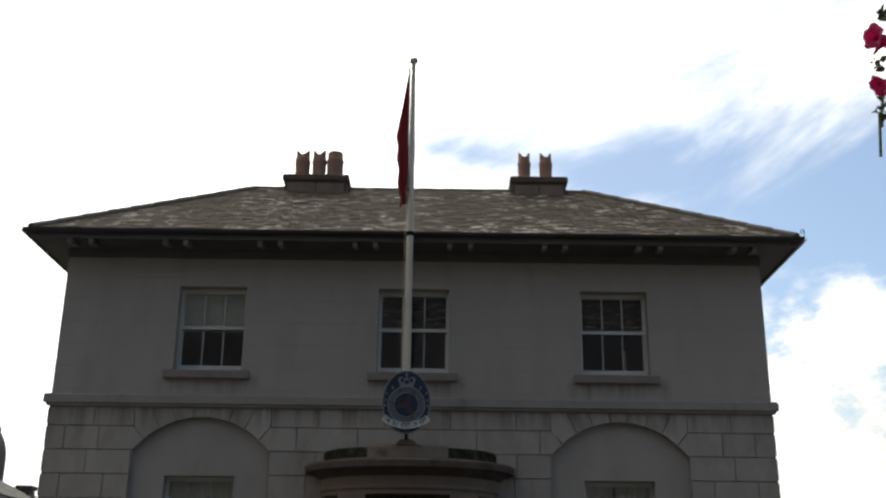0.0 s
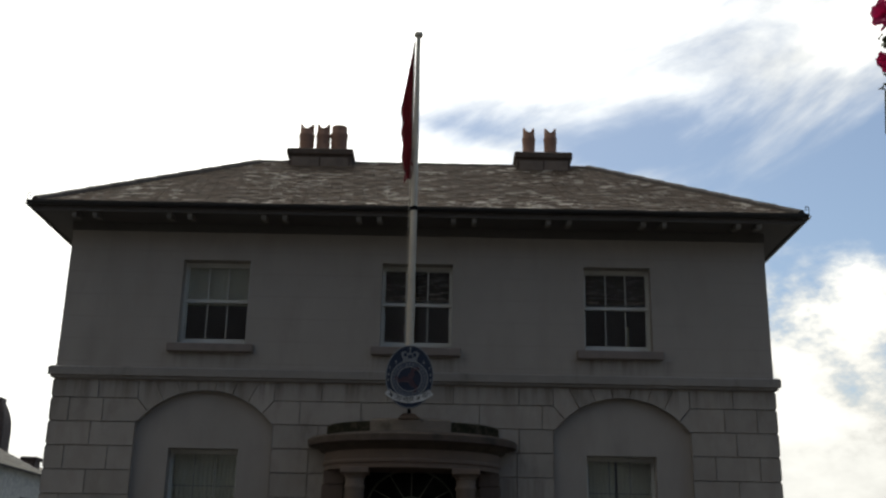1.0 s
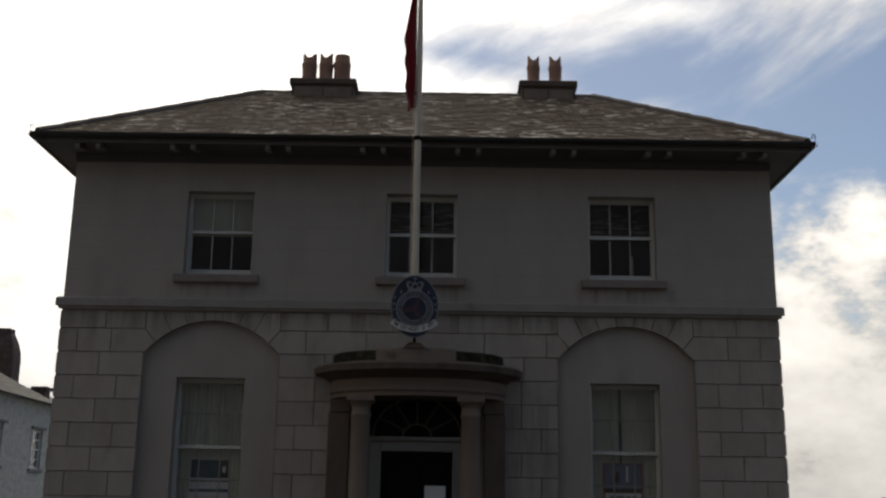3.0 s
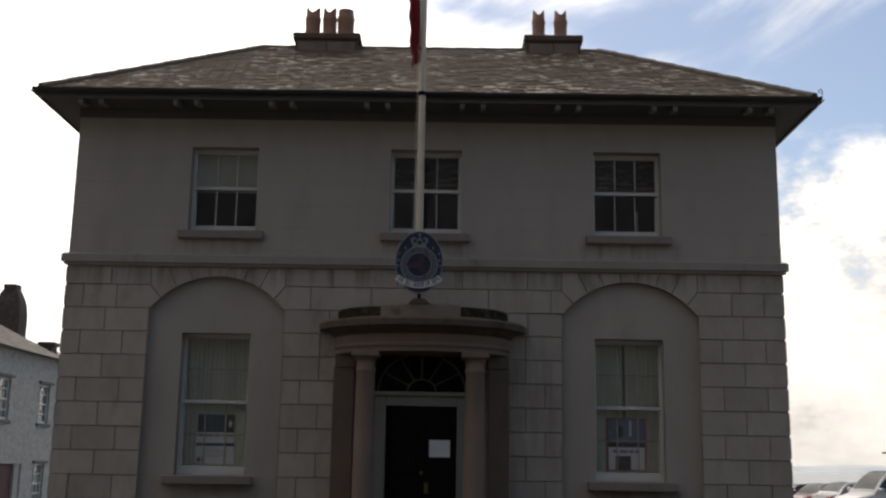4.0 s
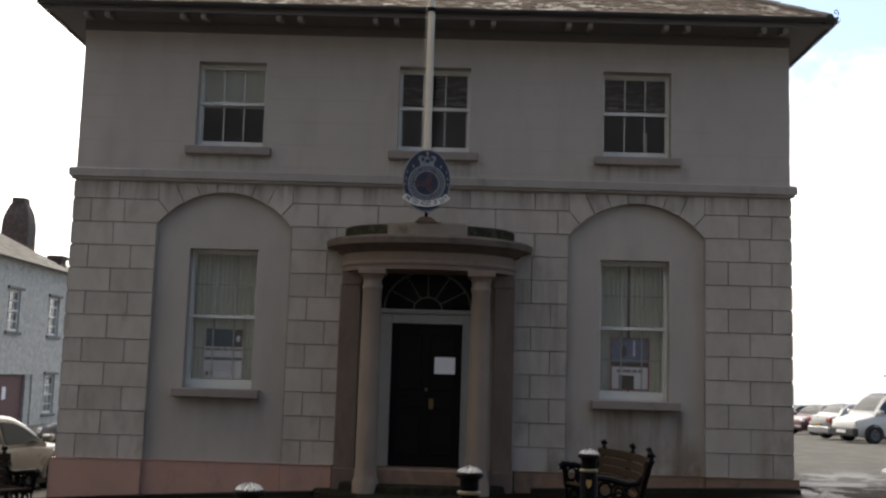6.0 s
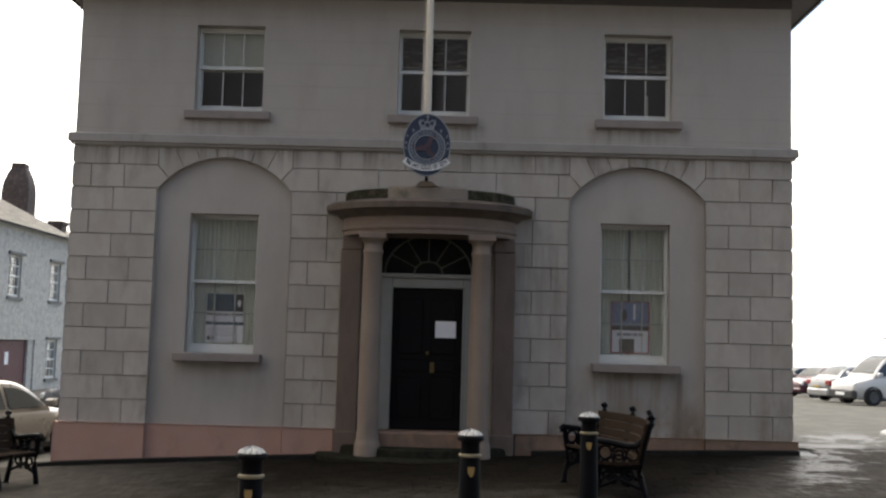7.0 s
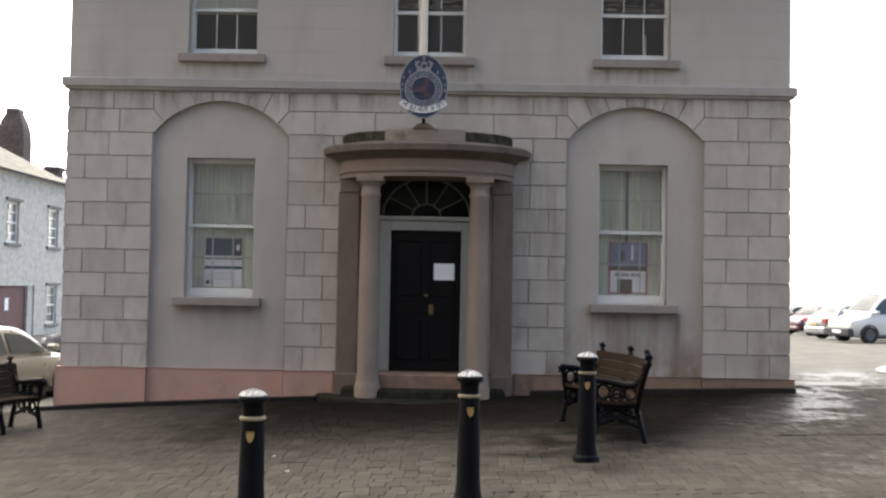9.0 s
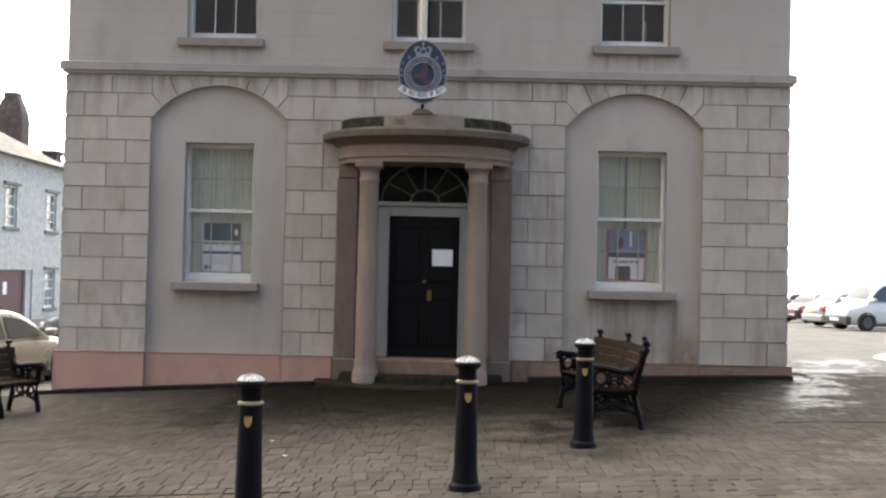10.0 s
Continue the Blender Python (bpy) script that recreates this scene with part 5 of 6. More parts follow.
# ---- parked cars ----
TYRE = material("tyre_rubber", (0.012, 0.012, 0.012), 0.85, vary=0.2, scale=20, fine=90, bump=0.1)
ALLOY = plain("alloy_rim", (0.07, 0.07, 0.075), 0.5, 0.5)
CARGLASS = plain("dark_car_glass", (0.03, 0.04, 0.045), 0.06)
BLACK_PLASTIC = plain("black_car_plastic", (0.02, 0.02, 0.022), 0.6)
RED_LENS = plain("red_light_lens", (0.22, 0.008, 0.008), 0.2)
CLEAR_LENS = plain("clear_light_lens", (0.6, 0.62, 0.62), 0.1)
PLATE = plain("yellow_number_plate", (0.36, 0.27, 0.07), 0.5)


def paint(name, base, metal=0.3):
    m = material(name, base, 0.32, metal, vary=0.03, scale=2, fine=300, bump=0.0)
    m.node_tree.nodes["Principled BSDF"].inputs["Coat Weight"].default_value = 0.6
    return m


def loft(bm, sections):
    """Closed skin through rings of equal length."""
    rings = [[bm.verts.new(p) for p in s] for s in sections]
    k = len(rings[0])
    for a, b in zip(rings, rings[1:]):
        for i in range(k):
            bm.faces.new((a[i], a[(i + 1) % k], b[(i + 1) % k], b[i]))
    bm.faces.new(rings[0]), bm.faces.new(rings[-1])
    return bm


def car(label, mat, L, H, belt, hood, boot, cab, wheel=0.31, W=0.86, category="car", high_bumper=False):
    """Drives towards +x. cab: x of the windscreen foot, the roof's front, the roof's back and the rear window's foot, as parts of the length."""
    c = thing("car" if category == "car" else "van", label, category, "parked cars")
    X = lambda f: (f - 0.5) * L

    def section(f, top, w, low=0.20, tuck=0.0):
        half = [(0.0, low), (w * 0.80, low), (w * 0.96, low + 0.12), (w, (low + top) / 2 + 0.05), (w * 0.97, top - 0.10), (w * 0.88, top - 0.02), (w * 0.5, top + 0.015), (0.0, top + 0.02)]
        return [(X(f), y, z) for y, z in half] + [(X(f), -y, z) for y, z in half[-2:0:-1]]

    stops = [(0.0, boot * 0.80, W * 0.78, 0.34), (0.015, boot * 0.95, W * 0.90, 0.25), (0.06, boot, W * 0.97, 0.21), (0.18, belt, W, 0.20), (0.40, belt, W, 0.20), (0.62, belt, W, 0.20), (cab[0], belt * 0.985, W, 0.20),
             (0.88, hood, W * 0.97, 0.20), (0.955, hood * 0.93, W * 0.90, 0.22), (0.99, hood * 0.80, W * 0.80, 0.26), (1.0, hood * 0.66, W * 0.74, 0.30)]
    stops.sort()
    body = part("body", loft(bmesh.new(), [section(*s) for s in stops]), mat, c, "", True)
    # cabin: a painted shell with glass panels let into it
    gw = W * 0.93
    a0, a1, a2, a3 = (X(f) for f in cab)

    def ease(f):
        f = max(0.0, min(1.0, f))
        return math.sin(f * math.pi / 2) ** 0.85

    def crown(x):
        if x > a1:
            return belt - 0.03 + (H - belt + 0.03) * ease((a0 - x) / (a0 - a1))
        if x < a2:
            return belt - 0.03 + (H - belt + 0.03) * ease((x - a3) / (a2 - a3))
        return H + 0.012 * math.sin(math.pi * (x - a2) / (a1 - a2))

    def flank(z):
        return gw * (1 - 0.26 * max(0.0, z - belt) / (H - belt))

    secs = []
    for i in range(25):
        x = a3 + (a0 - a3) * i / 24
        z = max(crown(x), belt - 0.025)
        zs = max(belt - 0.03, z - 0.07)
        half = [(0.0, belt - 0.06), (gw, belt - 0.06), (flank(zs), zs), (flank(zs) * 0.90, z - 0.012), (flank(zs) * 0.5, z + 0.005), (0.0, z + 0.012)]
        secs.append([(x, y, zz) for y, zz in half] + [(x, -y, zz) for y, zz in half[-2:0:-1]])
    part("cabin", loft(bmesh.new(), secs), mat, c, "", True)

    def side_glass(x0, x1, s):
        bm = bmesh.new()
        lo, hi = [], []
        for i in range(11):
            x = x0 + (x1 - x0) * i / 10
            zb = belt + 0.015
            zt = max(zb + 0.01, crown(x) - 0.115)
            lo.append((bm.verts.new((x, s * (flank(zb) + 0.008), zb)), bm.verts.new((x, s * (flank(zb) - 0.02), zb))))
            hi.append((bm.verts.new((x, s * (flank(zt) + 0.008), zt)), bm.verts.new((x, s * (flank(zt) - 0.02), zt))))
        for i in range(10):
            bm.faces.new((lo[i][0], lo[i + 1][0], hi[i + 1][0], hi[i][0]))
            bm.faces.new((hi[i][0], hi[i + 1][0], hi[i + 1][1], hi[i][1]))
            bm.faces.new((lo[i + 1][0], lo[i][0], lo[i][1], lo[i + 1][1]))
        part("side_window", bm, CARGLASS, c, "dark side window", True)

    def cross_glass(x0, x1, name):
        bm = bmesh.new()
        rows = []
        for i in range(7):
            x = x0 + (x1 - x0) * i / 6
            z = crown(x)
            w = flank(z - 0.07) * 0.84
            rows.append([bm.verts.new((x, w * k / 4, z + 0.02 - 0.012 * abs(k) / 4)) for k in range(-4, 5)])
        for p, q in zip(rows, rows[1:]):
            for k in range(8):
                bm.faces.new((p[k], p[k + 1], q[k + 1], q[k]))
        bmesh.ops.solidify(bm, geom=bm.faces[:], thickness=0.006)
        part(name, bm, CARGLASS, c, "dark " + name.replace("_", " "), True)

    cross_glass(a1 + (a0 - a1) * 0.12, a1 + (a0 - a1) * 0.93, "windscreen")
    cross_glass(a2 + (a3 - a2) * 0.12, a2 + (a3 - a2) * 0.85, "rear_window")
    xm = a1 * 0.55 + a2 * 0.45
    for s in (-1, 1):
        if not high_bumper:
            side_glass(a3 + (a2 - a3) * 0.55, xm - 0.05, s)
        side_glass(xm + 0.05, a0 - (a0 - a1) * 0.22, s)
    for s in (-1, 1):
        m = bmesh.new()
        box(m, a0 - 0.25, a0 - 0.10, s * W * 0.98, s * (W + 0.17), belt + 0.02, belt + 0.15, 0.03)
        part("door_mirror", m, mat, c)
        part("door_handle", boxes(((a1 + a2) / 2 - 0.10, (a1 + a2) / 2 + 0.08, s * (W * 0.985), s * (W + 0.02), belt - 0.18, belt - 0.15)), mat, c)
        part("door_seam", boxes((X(0.42), X(0.423), s * (W - 0.01), s * (W + 0.004), 0.32, belt - 0.08)), BLACK_PLASTIC, c)
        part("sill_strip", boxes((X(0.26), X(0.74), s * (W - 0.06), s * (W - 0.015), 0.17, 0.26)), BLACK_PLASTIC, c)
        for f in (0.19, 0.81):
            w = part("wheel", lathe(bmesh.new(), [(wheel, -0.10), (wheel, 0.10), (wheel * 0.9, 0.11), (wheel * 0.66, 0.105), (wheel * 0.66, -0.105), (wheel * 0.9, -0.11), (wheel, -0.10)][:-1], 24), TYRE, c, "black tyre", True)
            for v in w.data.vertices:
                v.co = Vector((v.co.x + X(f), s * (W - 0.085) + v.co.z, v.co.y + wheel))
            r = part("rim", lathe(bmesh.new(), [(wheel * 0.64, 0.0), (wheel * 0.62, 0.03), (wheel * 0.2, 0.015), (wheel * 0.14, 0.03), (0.01, 0.03)], 20), ALLOY, w, "", True)
            for v in r.data.vertices:
                v.co = Vector((v.co.x + X(f), s * (W + 0.0) + s * v.co.z, v.co.y + wheel))
            arch = bmesh.new()
            pts = [(X(f) + (wheel + 0.05) * math.cos(radians(g)), s * (W - 0.035), wheel + (wheel + 0.05) * math.sin(radians(g))) for g in range(-10, 191, 20)]
            tube(arch, pts, 0.045, 6)
            part("wheel_arch", arch, BLACK_PLASTIC if high_bumper else mat, c)
        part("headlight", box(bmesh.new(), X(0.935), X(0.985), s * W * 0.52, s * W * 0.86, hood * 0.70, hood * 0.86, 0.03), CLEAR_LENS, c, "clear headlight")
        part("tail_light", box(bmesh.new(), X(-0.002), X(0.065), s * W * 0.60, s * W * 0.975, boot * 0.68, boot * 0.90, 0.03), RED_LENS, c, "red tail light")
    for f0, f1, z1, nm in ((-0.012, 0.05, 0.52, "rear_bumper"), (0.95, 1.012, 0.56 if high_bumper else 0.44, "front_bumper")):
        part(nm, boxes((X(f0), X(f1), -W * 0.86, W * 0.86, 0.24, z1), bevel=0.05), BLACK_PLASTIC if high_bumper else mat, c)
    part("rear_plate", boxes((X(-0.018), X(-0.011), -0.22, 0.22, 0.57, 0.65)), PLATE, c, "plain yellow plate")
    part("front_plate", boxes((X(1.011), X(1.018), -0.26, 0.26, 0.36, 0.47)), PAPER, c, "plain white plate")
    return c


coupe = car("pale champagne coupe parked beside the house", paint("champagne_car_paint", (0.25, 0.23, 0.205), 0.35), 4.2, 1.30, 0.84, 0.78, 0.90, (0.74, 0.52, 0.40, 0.10), 0.32)
coupe.matrix_basis = pose(-7.5, 1.5, rise(-7.6), 0, 0, 77)
dark = car("dark blue hatchback parked behind the coupe", paint("dark_blue_car_paint", (0.02, 0.025, 0.04)), 3.9, 1.45, 0.92, 0.86, 0.95, (0.74, 0.58, 0.22, 0.05))
dark.matrix_basis = pose(-7.4, 9.8, rise(-8), 0, 0, 180)
van = car("small white van with dark bumper in the car park", paint("white_van_paint", (0.45, 0.45, 0.45), 0.0), 4.0, 1.82, 1.06, 0.95, 1.05, (0.80, 0.54, 0.03, 0.01), 0.31, 0.85, "van", True)
van.matrix_basis = pose(16.68, 24.35, car_park(16.68, 24.35), 0, 0, 195)
CARS = ((17.3, 28.2, 14, "silver saloon with red tail lights in the car park", (0.24, 0.245, 0.255), 0.4, 4.4, 1.44),
        (18.3, 36.2, 202, "dark maroon hatchback in the car park", (0.05, 0.007, 0.016), 0.3, 3.9, 1.42),
        (20.6, 38.6, 14, "pale silver estate in the car park", (0.30, 0.31, 0.32), 0.4, 4.4, 1.46),
        (20.3, 44.5, 18, "dark grey hatchback in the car park", (0.035, 0.04, 0.045), 0.3, 4.0, 1.44),
        (24.4, 44.0, 20, "red hatchback in the car park", (0.30, 0.02, 0.025), 0.2, 3.9, 1.55))
for x, y, turn, label, base, metal, L, H in CARS:
    k = car(label, paint(label.split(" in ")[0].replace(" ", "_") + "_paint", base, metal), L, H, 0.93, 0.84, 0.97, (0.76, 0.56, 0.28, 0.08))
    k.matrix_basis = pose(x, y, car_park(x, y), 0, 0, turn)

# ---- hanging flowers close by ----
PETAL = material("magenta_petunia_petal", (0.62, 0.03, 0.20), 0.6, vary=0.25, scale=30, fine=200, bump=0.1)
LEAF = material("petunia_leaf", (0.055, 0.075, 0.03), 0.6, vary=0.3, scale=30, fine=150, bump=0.2)
basket = thing("hanging_basket", "hanging basket of trailing magenta petunias on an iron post", "hanging basket", at=pose(1.825, -13.73, 2.55))
COIR = material("brown_coir_liner", (0.07, 0.05, 0.03), 0.95, vary=0.3, scale=20, fine=60, bump=0.6)
part("bowl", lathe(bmesh.new(), [(0.02, -0.20), (0.09, -0.18), (0.15, -0.10), (0.175, 0.0), (0.165, 0.0), (0.14, -0.06)], 20), COIR, basket, "coir-lined bowl", True)
part("post", lathe(bmesh.new(), [(0.06, -2.95), (0.05, -2.6), (0.04, 0.75), (0.055, 0.78), (0.01, 0.84)], 12, (0.42, 0, 0)), IRON, basket, "black iron post", True)
part("bracket", tube(bmesh.new(), [(0.42, 0, 0.55), (0.2, 0, 0.66), (0.0, 0, 0.64), (-0.02, 0, 0.58), (0.01, 0, 0.55)], 0.012, 6), IRON, basket, "curled iron bracket")
for i in range(3):
    g = 2 * math.pi * i / 3 + 0.4
    part("chain", tube(bmesh.new(), [(0, 0, 0.56), (0.17 * math.cos(g), 0.17 * math.sin(g), 0.0)], 0.004, 5), IRON, basket)


def petunia(p, aim_dir, size):
    bm = bmesh.new()
    n = 25
    rings = []
    for r, h in ((0.05, -0.75), (0.09, -0.4), (0.22, -0.08), (0.38, 0.04), (0.50, 0.02)):
        rings.append([bm.verts.new((size * r * (1 + (0.10 * math.cos(5 * a) if r > 0.3 else 0)) * math.cos(a), size * r * (1 + (0.10 * math.cos(5 * a) if r > 0.3 else 0)) * math.sin(a),
                                    size * (h + (0.05 * math.sin(10 * a + r * 9) if r > 0.3 else 0)))) for a in (2 * math.pi * k / n for k in range(n))])
    for a, b in zip(rings, rings[1:]):
        for k in range(n):
            bm.faces.new((a[k], a[(k + 1) % n], b[(k + 1) % n], b[k]))
    bmesh.ops.solidify(bm, geom=bm.faces[:], thickness=0.0008)
    q = Vector(aim_dir).normalized().to_track_quat("Z", "Y").to_matrix().to_4x4()
    bmesh.ops.transform(bm, matrix=Matrix.Translation(p) @ q, verts=bm.verts)
    part("petunia_flower", bm, PETAL, basket, "magenta trumpet flower", True)


def leaf(p, turn, size):
    bm = bmesh.new()
    pts = []
    for i in range(7):
        f = i / 6
        w = size * 0.34 * math.sin(math.pi * f ** 0.8)
        zc = size * 0.18 * math.sin(math.pi * f)
        pts.append((bm.verts.new((-w, f * size, zc + w * 0.25)), bm.verts.new((0, f * size, zc)), bm.verts.new((w, f * size, zc + w * 0.25))))
    for a, b in zip(pts, pts[1:]):
        bm.faces.new((a[0], a[1], b[1], b[0])), bm.faces.new((a[1], a[2], b[2], b[1]))
    bmesh.ops.transform(bm, matrix=Matrix.Translation(p) @ Euler(turn).to_matrix().to_4x4(), verts=bm.verts)
    part("leaf", bm, LEAF, basket)


rng = random.Random(7)
for i in range(9):
    g = radians(110 + i * 21)
    stem = [(0.10 * math.cos(g), 0.10 * math.sin(g), 0.02), (0.20 * math.cos(g), 0.20 * math.sin(g), 0.07), (0.26 * math.cos(g), 0.26 * math.sin(g), -0.02), (0.27 * math.cos(g), 0.27 * math.sin(g), -0.10 - 0.02 * (i % 3))]
    part("stem", tube(bmesh.new(), stem, 0.004, 5), LEAF, basket)
    for k in range(7):
        s = rng.random() * 2.99
        a, b = Vector(stem[int(s)]), Vector(stem[min(3, int(s) + 1)])
        leaf(a.lerp(b, s % 1), (rng.uniform(-1, 1), rng.uniform(-1, 1), rng.uniform(0, 6.28)), rng.uniform(0.025, 0.045))
for p, d, s in (((-0.283, -0.02, 0.132), (-0.85, -0.35, -0.1), 0.068), ((-0.25, 0.0, 0.13), (0.2, -0.8, 0.3), 0.06), ((-0.280, -0.01, -0.005), (-0.75, -0.1, -0.55), 0.06),
                ((-0.22, -0.1, 0.06), (-0.2, -0.9, 0.3), 0.07), ((-0.10, -0.22, 0.08), (0, -1, 0.3), 0.07), ((0.05, -0.25, 0.02), (0.1, -1, 0.2), 0.07), ((-0.15, 0.15, 0.12), (-0.5, 0.6, 0.5), 0.07)):
    petunia(p, d, s)
for cx, cz in ((-0.270, 0.069), (-0.262, 0.060), (-0.276, -0.072), (-0.268, -0.085), (-0.243, 0.206), (-0.235, 0.195)):
    for k in range(5):
        leaf((cx + rng.uniform(-0.010, 0.012), rng.uniform(-0.02, 0.01), cz + rng.uniform(-0.014, 0.014)), (rng.uniform(-1, 1), rng.uniform(-1, 1), rng.uniform(0, 6.28)), rng.uniform(0.018, 0.03))

# ---- roof slates ----
def slate_mesh(w, length, t=0.012):
    me = bpy.data.meshes.new("slate")
    v = [(0, 0, t), (w, 0, t), (w, length, 0.002), (0, length, 0.002), (0, 0, 0), (w, 0, 0)]
    me.from_pydata(v, [], [(0, 1, 2, 3), (4, 5, 1, 0), (5, 2, 1), (4, 0, 3)])
    me.materials.append(SLATE)
    return me


slope = radians(PITCH)
ROWS, SW = 34, 0.19
SLEN = RUN / math.cos(slope)
kinds = [slate_mesh(SW - 0.006, SLEN / ROWS * 1.25, t) for t in (0.006, 0.009, 0.012)]
rest_v, rest_f = [], []
count = 0
for r in range(ROWS):
    f = r / ROWS
    xa = EX + (RX - EX) * f - 0.02
    y0, z0 = -OVER - 0.02 + RUN * f, EAVE + RUN * math.tan(slope) * f + 0.004
    n = int(2 * xa / SW) + 1
    for i in range(n + 1):
        x = -xa + i * SW - (SW / 2 if r % 2 else 0)
        w = min(x + SW - 0.006, xa) - max(x, -xa)
        if w < 0.06:
            continue
        dz = random.uniform(0, 0.006)
        if r < 6 and count < 300 and w > SW - 0.02:
            ob = new("slate", random.choice(kinds))
            ob.parent = roof
            ob.matrix_basis = pose(x, y0, z0 + dz, PITCH, 0, random.uniform(-0.6, 0.6))
            count += 1
        else:
            b = len(rest_v)
            x0, x1, t = max(x, -xa), max(x, -xa) + w, random.uniform(0.006, 0.013)
            ln = SLEN / ROWS * 1.2
            cy, cz = math.cos(slope) * ln, math.sin(slope) * ln
            rest_v += [(x0, y0, z0 + t + dz), (x1, y0, z0 + t + dz), (x1, y0 + cy, z0 + cz + 0.003), (x0, y0 + cy, z0 + cz + 0.003), (x0, y0, z0), (x1, y0, z0)]
            rest_f += [(b, b + 1, b + 2, b + 3), (b + 4, b + 5, b + 1, b), (b + 5, b + 2, b + 1), (b + 4, b, b + 3)]
me = bpy.data.meshes.new("slates")
me.from_pydata(rest_v, [], rest_f)
me.materials.append(SLATE)
ob = new("slates", me)
ob.parent = roof
tagged(ob, "upper courses of lichened slates", kind="stuff")

# ---- brick paving ----
def wet_streak(m, dry_spec, wet_spec):
    """Water running from the house corner: gloss in broken patches. Returns the broad noise that shapes it."""
    t = m.node_tree
    n = t.nodes.new
    b = t.nodes["Principled BSDF"]
    geo, sep = n("ShaderNodeNewGeometry"), n("ShaderNodeSeparateXYZ")
    link(t, geo.outputs["Position"], sep.inputs[0])

    def maths(op, a, c):
        k = n("ShaderNodeMath")
        k.operation = op
        for i, v in enumerate((a, c)):
            if isinstance(v, (int, float)):
                k.inputs[i].default_value = v
            else:
                link(t, v, k.inputs[i])
        return k.outputs[0]

    def ease(v, lo, hi):
        k = n("ShaderNodeMapRange")
        k.interpolation_type = "SMOOTHSTEP"
        k.inputs["From Min"].default_value, k.inputs["From Max"].default_value = lo, hi
        link(t, v, k.inputs["Value"])
        return k.outputs[0]

    def cloud(size):
        k = n("ShaderNodeTexNoise")
        k.inputs["Scale"].default_value, k.inputs["Detail"].default_value = size, 8
        link(t, geo.outputs["Position"], k.inputs["Vector"])
        return k.outputs["Fac"]

    x, y, _ = sep.outputs
    broad = cloud(1.6)
    across = maths("ABSOLUTE", maths("SUBTRACT", maths("SUBTRACT", x, 5.95), maths("MULTIPLY", y, 0.42)), 0)
    ragged = maths("ADD", maths("MULTIPLY", maths("SUBTRACT", broad, 0.5), 3.4), maths("MULTIPLY", maths("SUBTRACT", cloud(6.5), 0.5), 2.6))
    beyond = maths("ABSOLUTE", maths("SUBTRACT", maths("SUBTRACT", x, 7.95), maths("MULTIPLY", y, 0.59)), 0)
    wet = ease(maths("ADD", across, ragged), 0.62, 0.10)
    first = maths("MULTIPLY", maths("MULTIPLY", wet, ease(y, -6.0, -3.0)), ease(y, 6.5, 3.0))
    second = maths("MULTIPLY", ease(maths("ADD", beyond, ragged), 0.10, -0.35), ease(y, -3.8, -4.8))
    damp = maths("MAXIMUM", first, maths("MULTIPLY", second, 0.5))
    for socket, dry, soaked in ((b.inputs["Roughness"], b.inputs["Roughness"].links[0].from_socket, 0.34), (b.inputs["Specular IOR Level"], dry_spec, wet_spec)):
        mix = n("ShaderNodeMix")
        link(t, damp, mix.inputs[0])
        if isinstance(dry, float):
            mix.inputs[2].default_value = dry
        else:
            link(t, dry, mix.inputs[2])
        mix.inputs[3].default_value = soaked
        link(t, mix.outputs[0], socket)


wet_streak(ASPHALT, 0.03, 0.03)


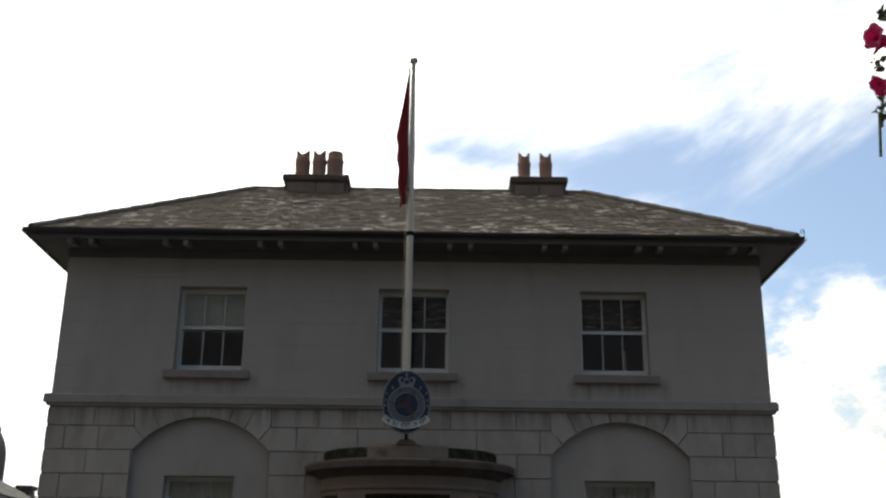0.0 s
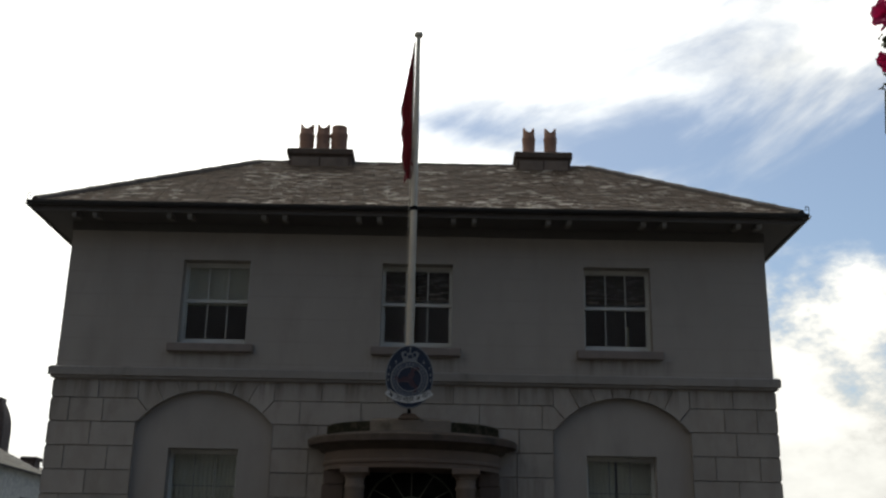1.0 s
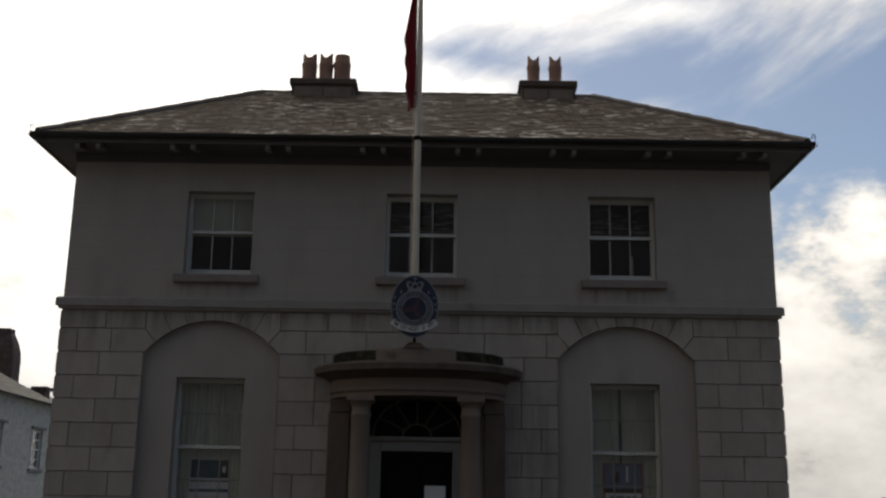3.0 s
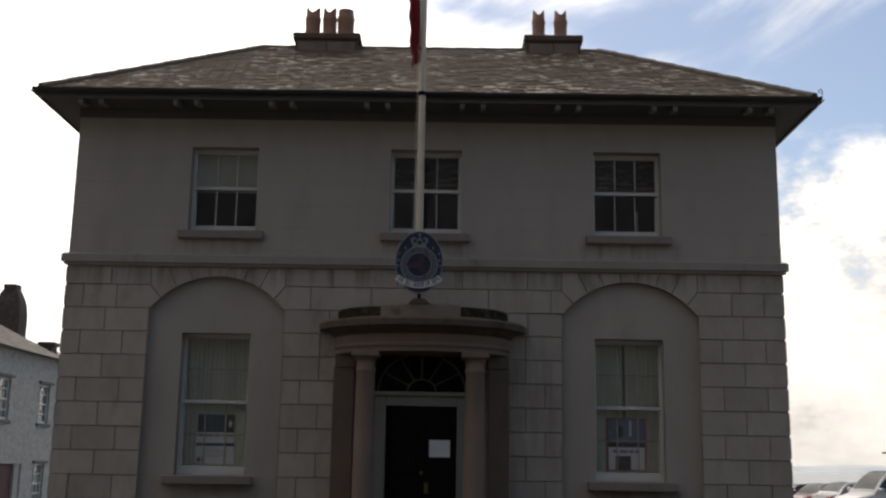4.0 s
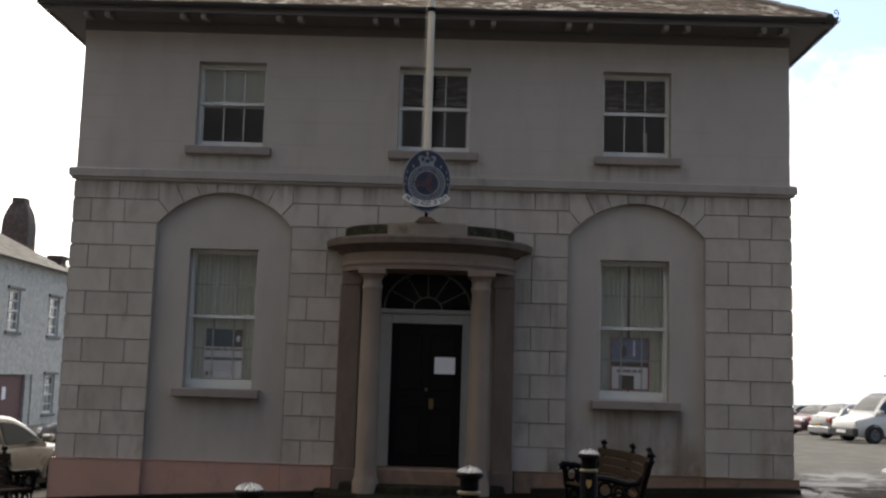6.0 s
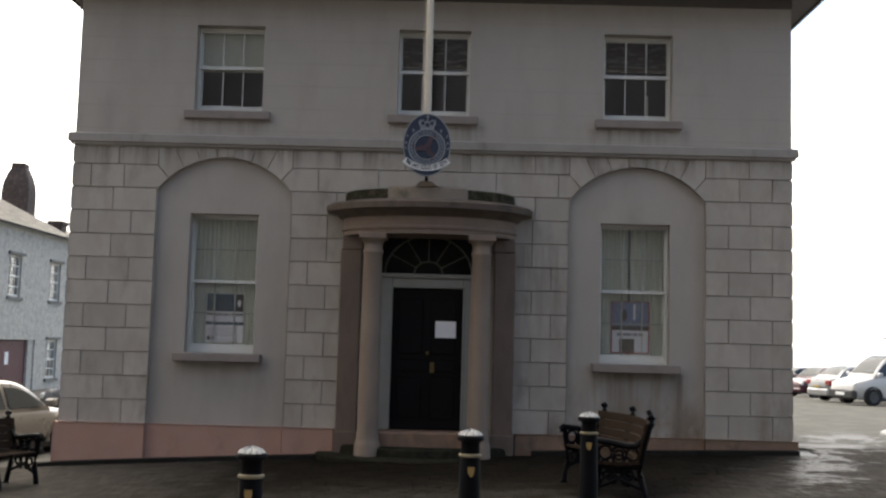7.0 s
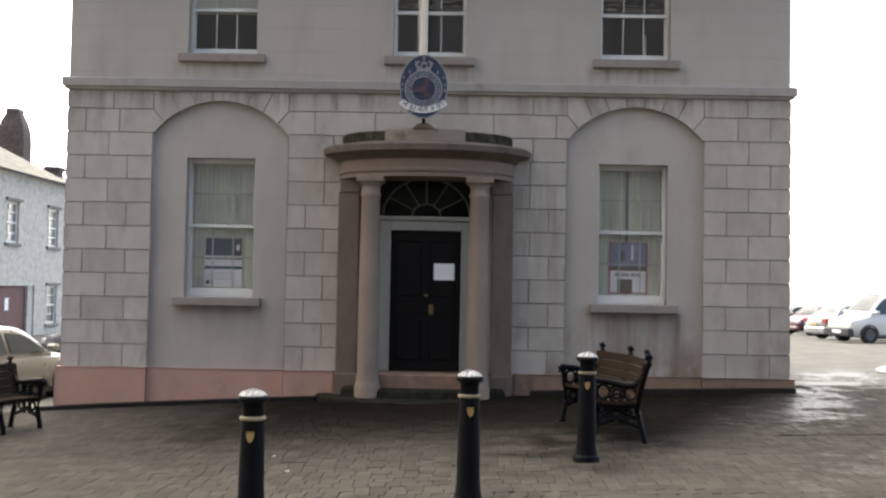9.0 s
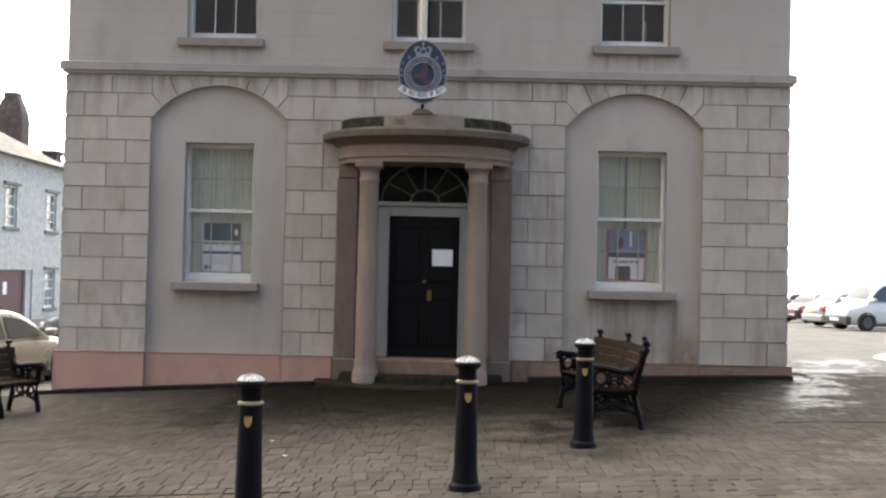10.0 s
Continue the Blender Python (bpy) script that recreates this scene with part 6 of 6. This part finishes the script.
def paving_material():
    m = material("grey_brown_brick_paver", (0.049, 0.0435, 0.037), 0.85, vary=0.18, scale=1.1, fine=45, bump=0.3, tint=(0.061, 0.053, 0.044), stain=0.6, stain_colour=(0.028, 0.026, 0.023), each=0.16, spec=0.10)
    t = m.node_tree
    n = t.nodes.new
    b = t.nodes["Principled BSDF"]
    geo = n("ShaderNodeNewGeometry")
    sep = n("ShaderNodeSeparateXYZ")
    link(t, geo.outputs["Position"], sep.inputs[0])

    def maths(op, a, c):
        k = n("ShaderNodeMath")
        k.operation = op
        for i, v in enumerate((a, c)):
            if isinstance(v, (int, float)):
                k.inputs[i].default_value = v
            else:
                link(t, v, k.inputs[i])
        return k.outputs[0]

    x, y, _ = sep.outputs
    noise_node = n("ShaderNodeTexNoise")
    noise_node.inputs["Scale"].default_value, noise_node.inputs["Detail"].default_value = 2.3, 9
    link(t, geo.outputs["Position"], noise_node.inputs["Vector"])
    # rain-soaked bricks between bench and wall, the house's shade darkened in with them
    damp_shade_y, damp_shade_x, damp_shade = n("ShaderNodeMapRange"), n("ShaderNodeMapRange"), n("ShaderNodeMix")
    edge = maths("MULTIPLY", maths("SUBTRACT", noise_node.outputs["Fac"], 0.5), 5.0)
    for k, v, lo, hi in ((damp_shade_y, y, -8.6, -4.0), (damp_shade_x, x, 0.2, 2.4)):
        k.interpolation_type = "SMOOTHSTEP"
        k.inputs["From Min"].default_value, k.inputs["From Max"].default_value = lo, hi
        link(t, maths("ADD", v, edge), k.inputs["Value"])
    # band along the wall foot: damp and contact shade in one colour
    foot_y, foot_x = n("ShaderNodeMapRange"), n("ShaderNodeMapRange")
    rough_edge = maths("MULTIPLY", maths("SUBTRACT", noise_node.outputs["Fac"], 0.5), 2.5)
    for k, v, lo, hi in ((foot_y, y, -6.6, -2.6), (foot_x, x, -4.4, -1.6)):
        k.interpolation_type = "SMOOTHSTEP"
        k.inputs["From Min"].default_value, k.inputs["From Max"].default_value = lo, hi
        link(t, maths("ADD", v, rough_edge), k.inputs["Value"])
    # the dark patch ends along a line from the house corner to the bollard
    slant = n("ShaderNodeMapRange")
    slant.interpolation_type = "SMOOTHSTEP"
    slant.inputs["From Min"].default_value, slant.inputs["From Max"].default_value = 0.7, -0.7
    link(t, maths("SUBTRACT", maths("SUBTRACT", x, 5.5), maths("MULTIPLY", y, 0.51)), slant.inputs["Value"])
    damp_shade.data_type, damp_shade.blend_type = "RGBA", "MULTIPLY"
    link(t, maths("MAXIMUM", maths("MULTIPLY", maths("MULTIPLY", damp_shade_y.outputs[0], slant.outputs[0]), damp_shade_x.outputs[0]), maths("MULTIPLY", maths("MULTIPLY", foot_y.outputs[0], slant.outputs[0]), foot_x.outputs[0])), damp_shade.inputs[0])
    link(t, b.inputs["Base Color"].links[0].from_socket, damp_shade.inputs[6])
    damp_shade.inputs[7].default_value = (0.2, 0.187, 0.165, 1)
    link(t, damp_shade.outputs[2], b.inputs["Base Color"])
    wet_streak(m, 0.02, 0.022)
    return m


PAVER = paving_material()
WIDTHS, BW, GAP = (0.125, 0.145, 0.168), 0.192, 0.0035
paving = thing("pavement", "worn grey-brown brick paving before the house", "pavement", kind="structure", at=pose(0, 0, 0))


def paver_shape(x, y, w, j=0.0):
    """Corners of one paver, its top edge eased."""
    za, zb = rise(x) + j, rise(x + w - GAP) + j
    c = 0.003
    x1, y1 = x + w - GAP, y + BW - GAP
    top = [(x + c, y + c, za), (x1 - c, y + c, zb), (x1 - c, y1 - c, zb), (x + c, y1 - c, za)]
    rim = [(x, y, za - c), (x1, y, zb - c), (x1, y1, zb - c), (x, y1, za - c)]
    foot = [(x, y, za - 0.05), (x1, y, zb - 0.05), (x1, y1, zb - 0.05), (x, y1, za - 0.05)]
    return top + rim + foot


FACES = [(0, 1, 2, 3)] + [(4 + i, 4 + (i + 1) % 4, (i + 1) % 4, i) for i in range(4)] + [(8 + i, 8 + (i + 1) % 4, 4 + (i + 1) % 4, 4 + i) for i in range(4)]
singles = {}
for w in WIDTHS:
    singles[w] = bpy.data.meshes.new("brick")
    singles[w].from_pydata([(a, b, c - rise(0)) for a, b, c in paver_shape(0, 0, w)], [], FACES)
    singles[w].materials.append(PAVER)
vs, fs = [], []
count = 0
for r in range(-57, 5):
    y = r * BW
    x, end = (-7.6, 10.5) if y < -0.30 else (5.85, 10.5)
    x += random.uniform(0, 0.12)
    while x < end:
        w = random.choice(WIDTHS)
        j = random.gauss(0, 0.0012) + 0.006 * noise.noise((x * 0.8, y * 0.8, 3.0))
        if -8.7 < y < -7.5 and -3.2 < x < 4.4 and count < 300:
            ob = new("brick", singles[w])
            ob.parent = paving
            ob.matrix_basis = pose(x, y, rise(x) + j, random.gauss(0, 0.3), -2.4 + random.gauss(0, 0.25), random.gauss(0, 0.4))
            count += 1
        else:
            b = len(vs)
            vs += paver_shape(x, y, w, j)
            fs += [tuple(b + k for k in f) for f in FACES]
        x += w
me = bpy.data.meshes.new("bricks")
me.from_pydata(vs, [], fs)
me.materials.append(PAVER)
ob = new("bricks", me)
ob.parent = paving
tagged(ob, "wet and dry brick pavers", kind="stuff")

# ---- drain slots and scraps of paper on the paving ----
SLOT = material("black_drain_slot", (0.012, 0.012, 0.012), 0.9, vary=0.3, scale=9, fine=60, bump=0.2, spec=0.1)


def slot(x0, x1, y):
    bm = bmesh.new()
    k = 24
    rows = [[bm.verts.new((x0 + (x1 - x0) * i / k, yy, rise(x0 + (x1 - x0) * i / k) + z)) for yy, z in ((y, 0.0), (y, 0.007), (y + 0.028, 0.007), (y + 0.028, 0.0))] for i in range(k + 1)]
    for a, b in zip(rows, rows[1:]):
        for i in range(4):
            bm.faces.new((a[i], a[(i + 1) % 4], b[(i + 1) % 4], b[i]))
    bm.faces.new(rows[0]), bm.faces.new(rows[-1])
    tagged(part("drain_slot", bm, SLOT), "narrow black drain slot across the brick paving", "drain")


slot(3.9, 10.3, -4.75)
slot(-7.0, -0.75, -8.1)
for x, y, a in ((-1.33, -5.55, 20), (-1.49, -6.32, 70), (-1.06, -6.44, 10)):
    bm = bmesh.new()
    g = [[bm.verts.new((0.018 * i, 0.012 * j, 0.004 + 0.005 * math.sin(3 * i + 2 * j + x))) for j in range(3)] for i in range(3)]
    for i in range(2):
        for j in range(2):
            bm.faces.new((g[i][j], g[i + 1][j], g[i + 1][j + 1], g[i][j + 1]))
    bmesh.ops.solidify(bm, geom=bm.faces[:], thickness=0.001)
    ob = part("paper_scrap", bm, PAPER)
    ob.matrix_basis = pose(x, y, rise(x) + 0.002, 0, 0, a)
    tagged(ob, "small white scrap of paper on the bricks", "litter")
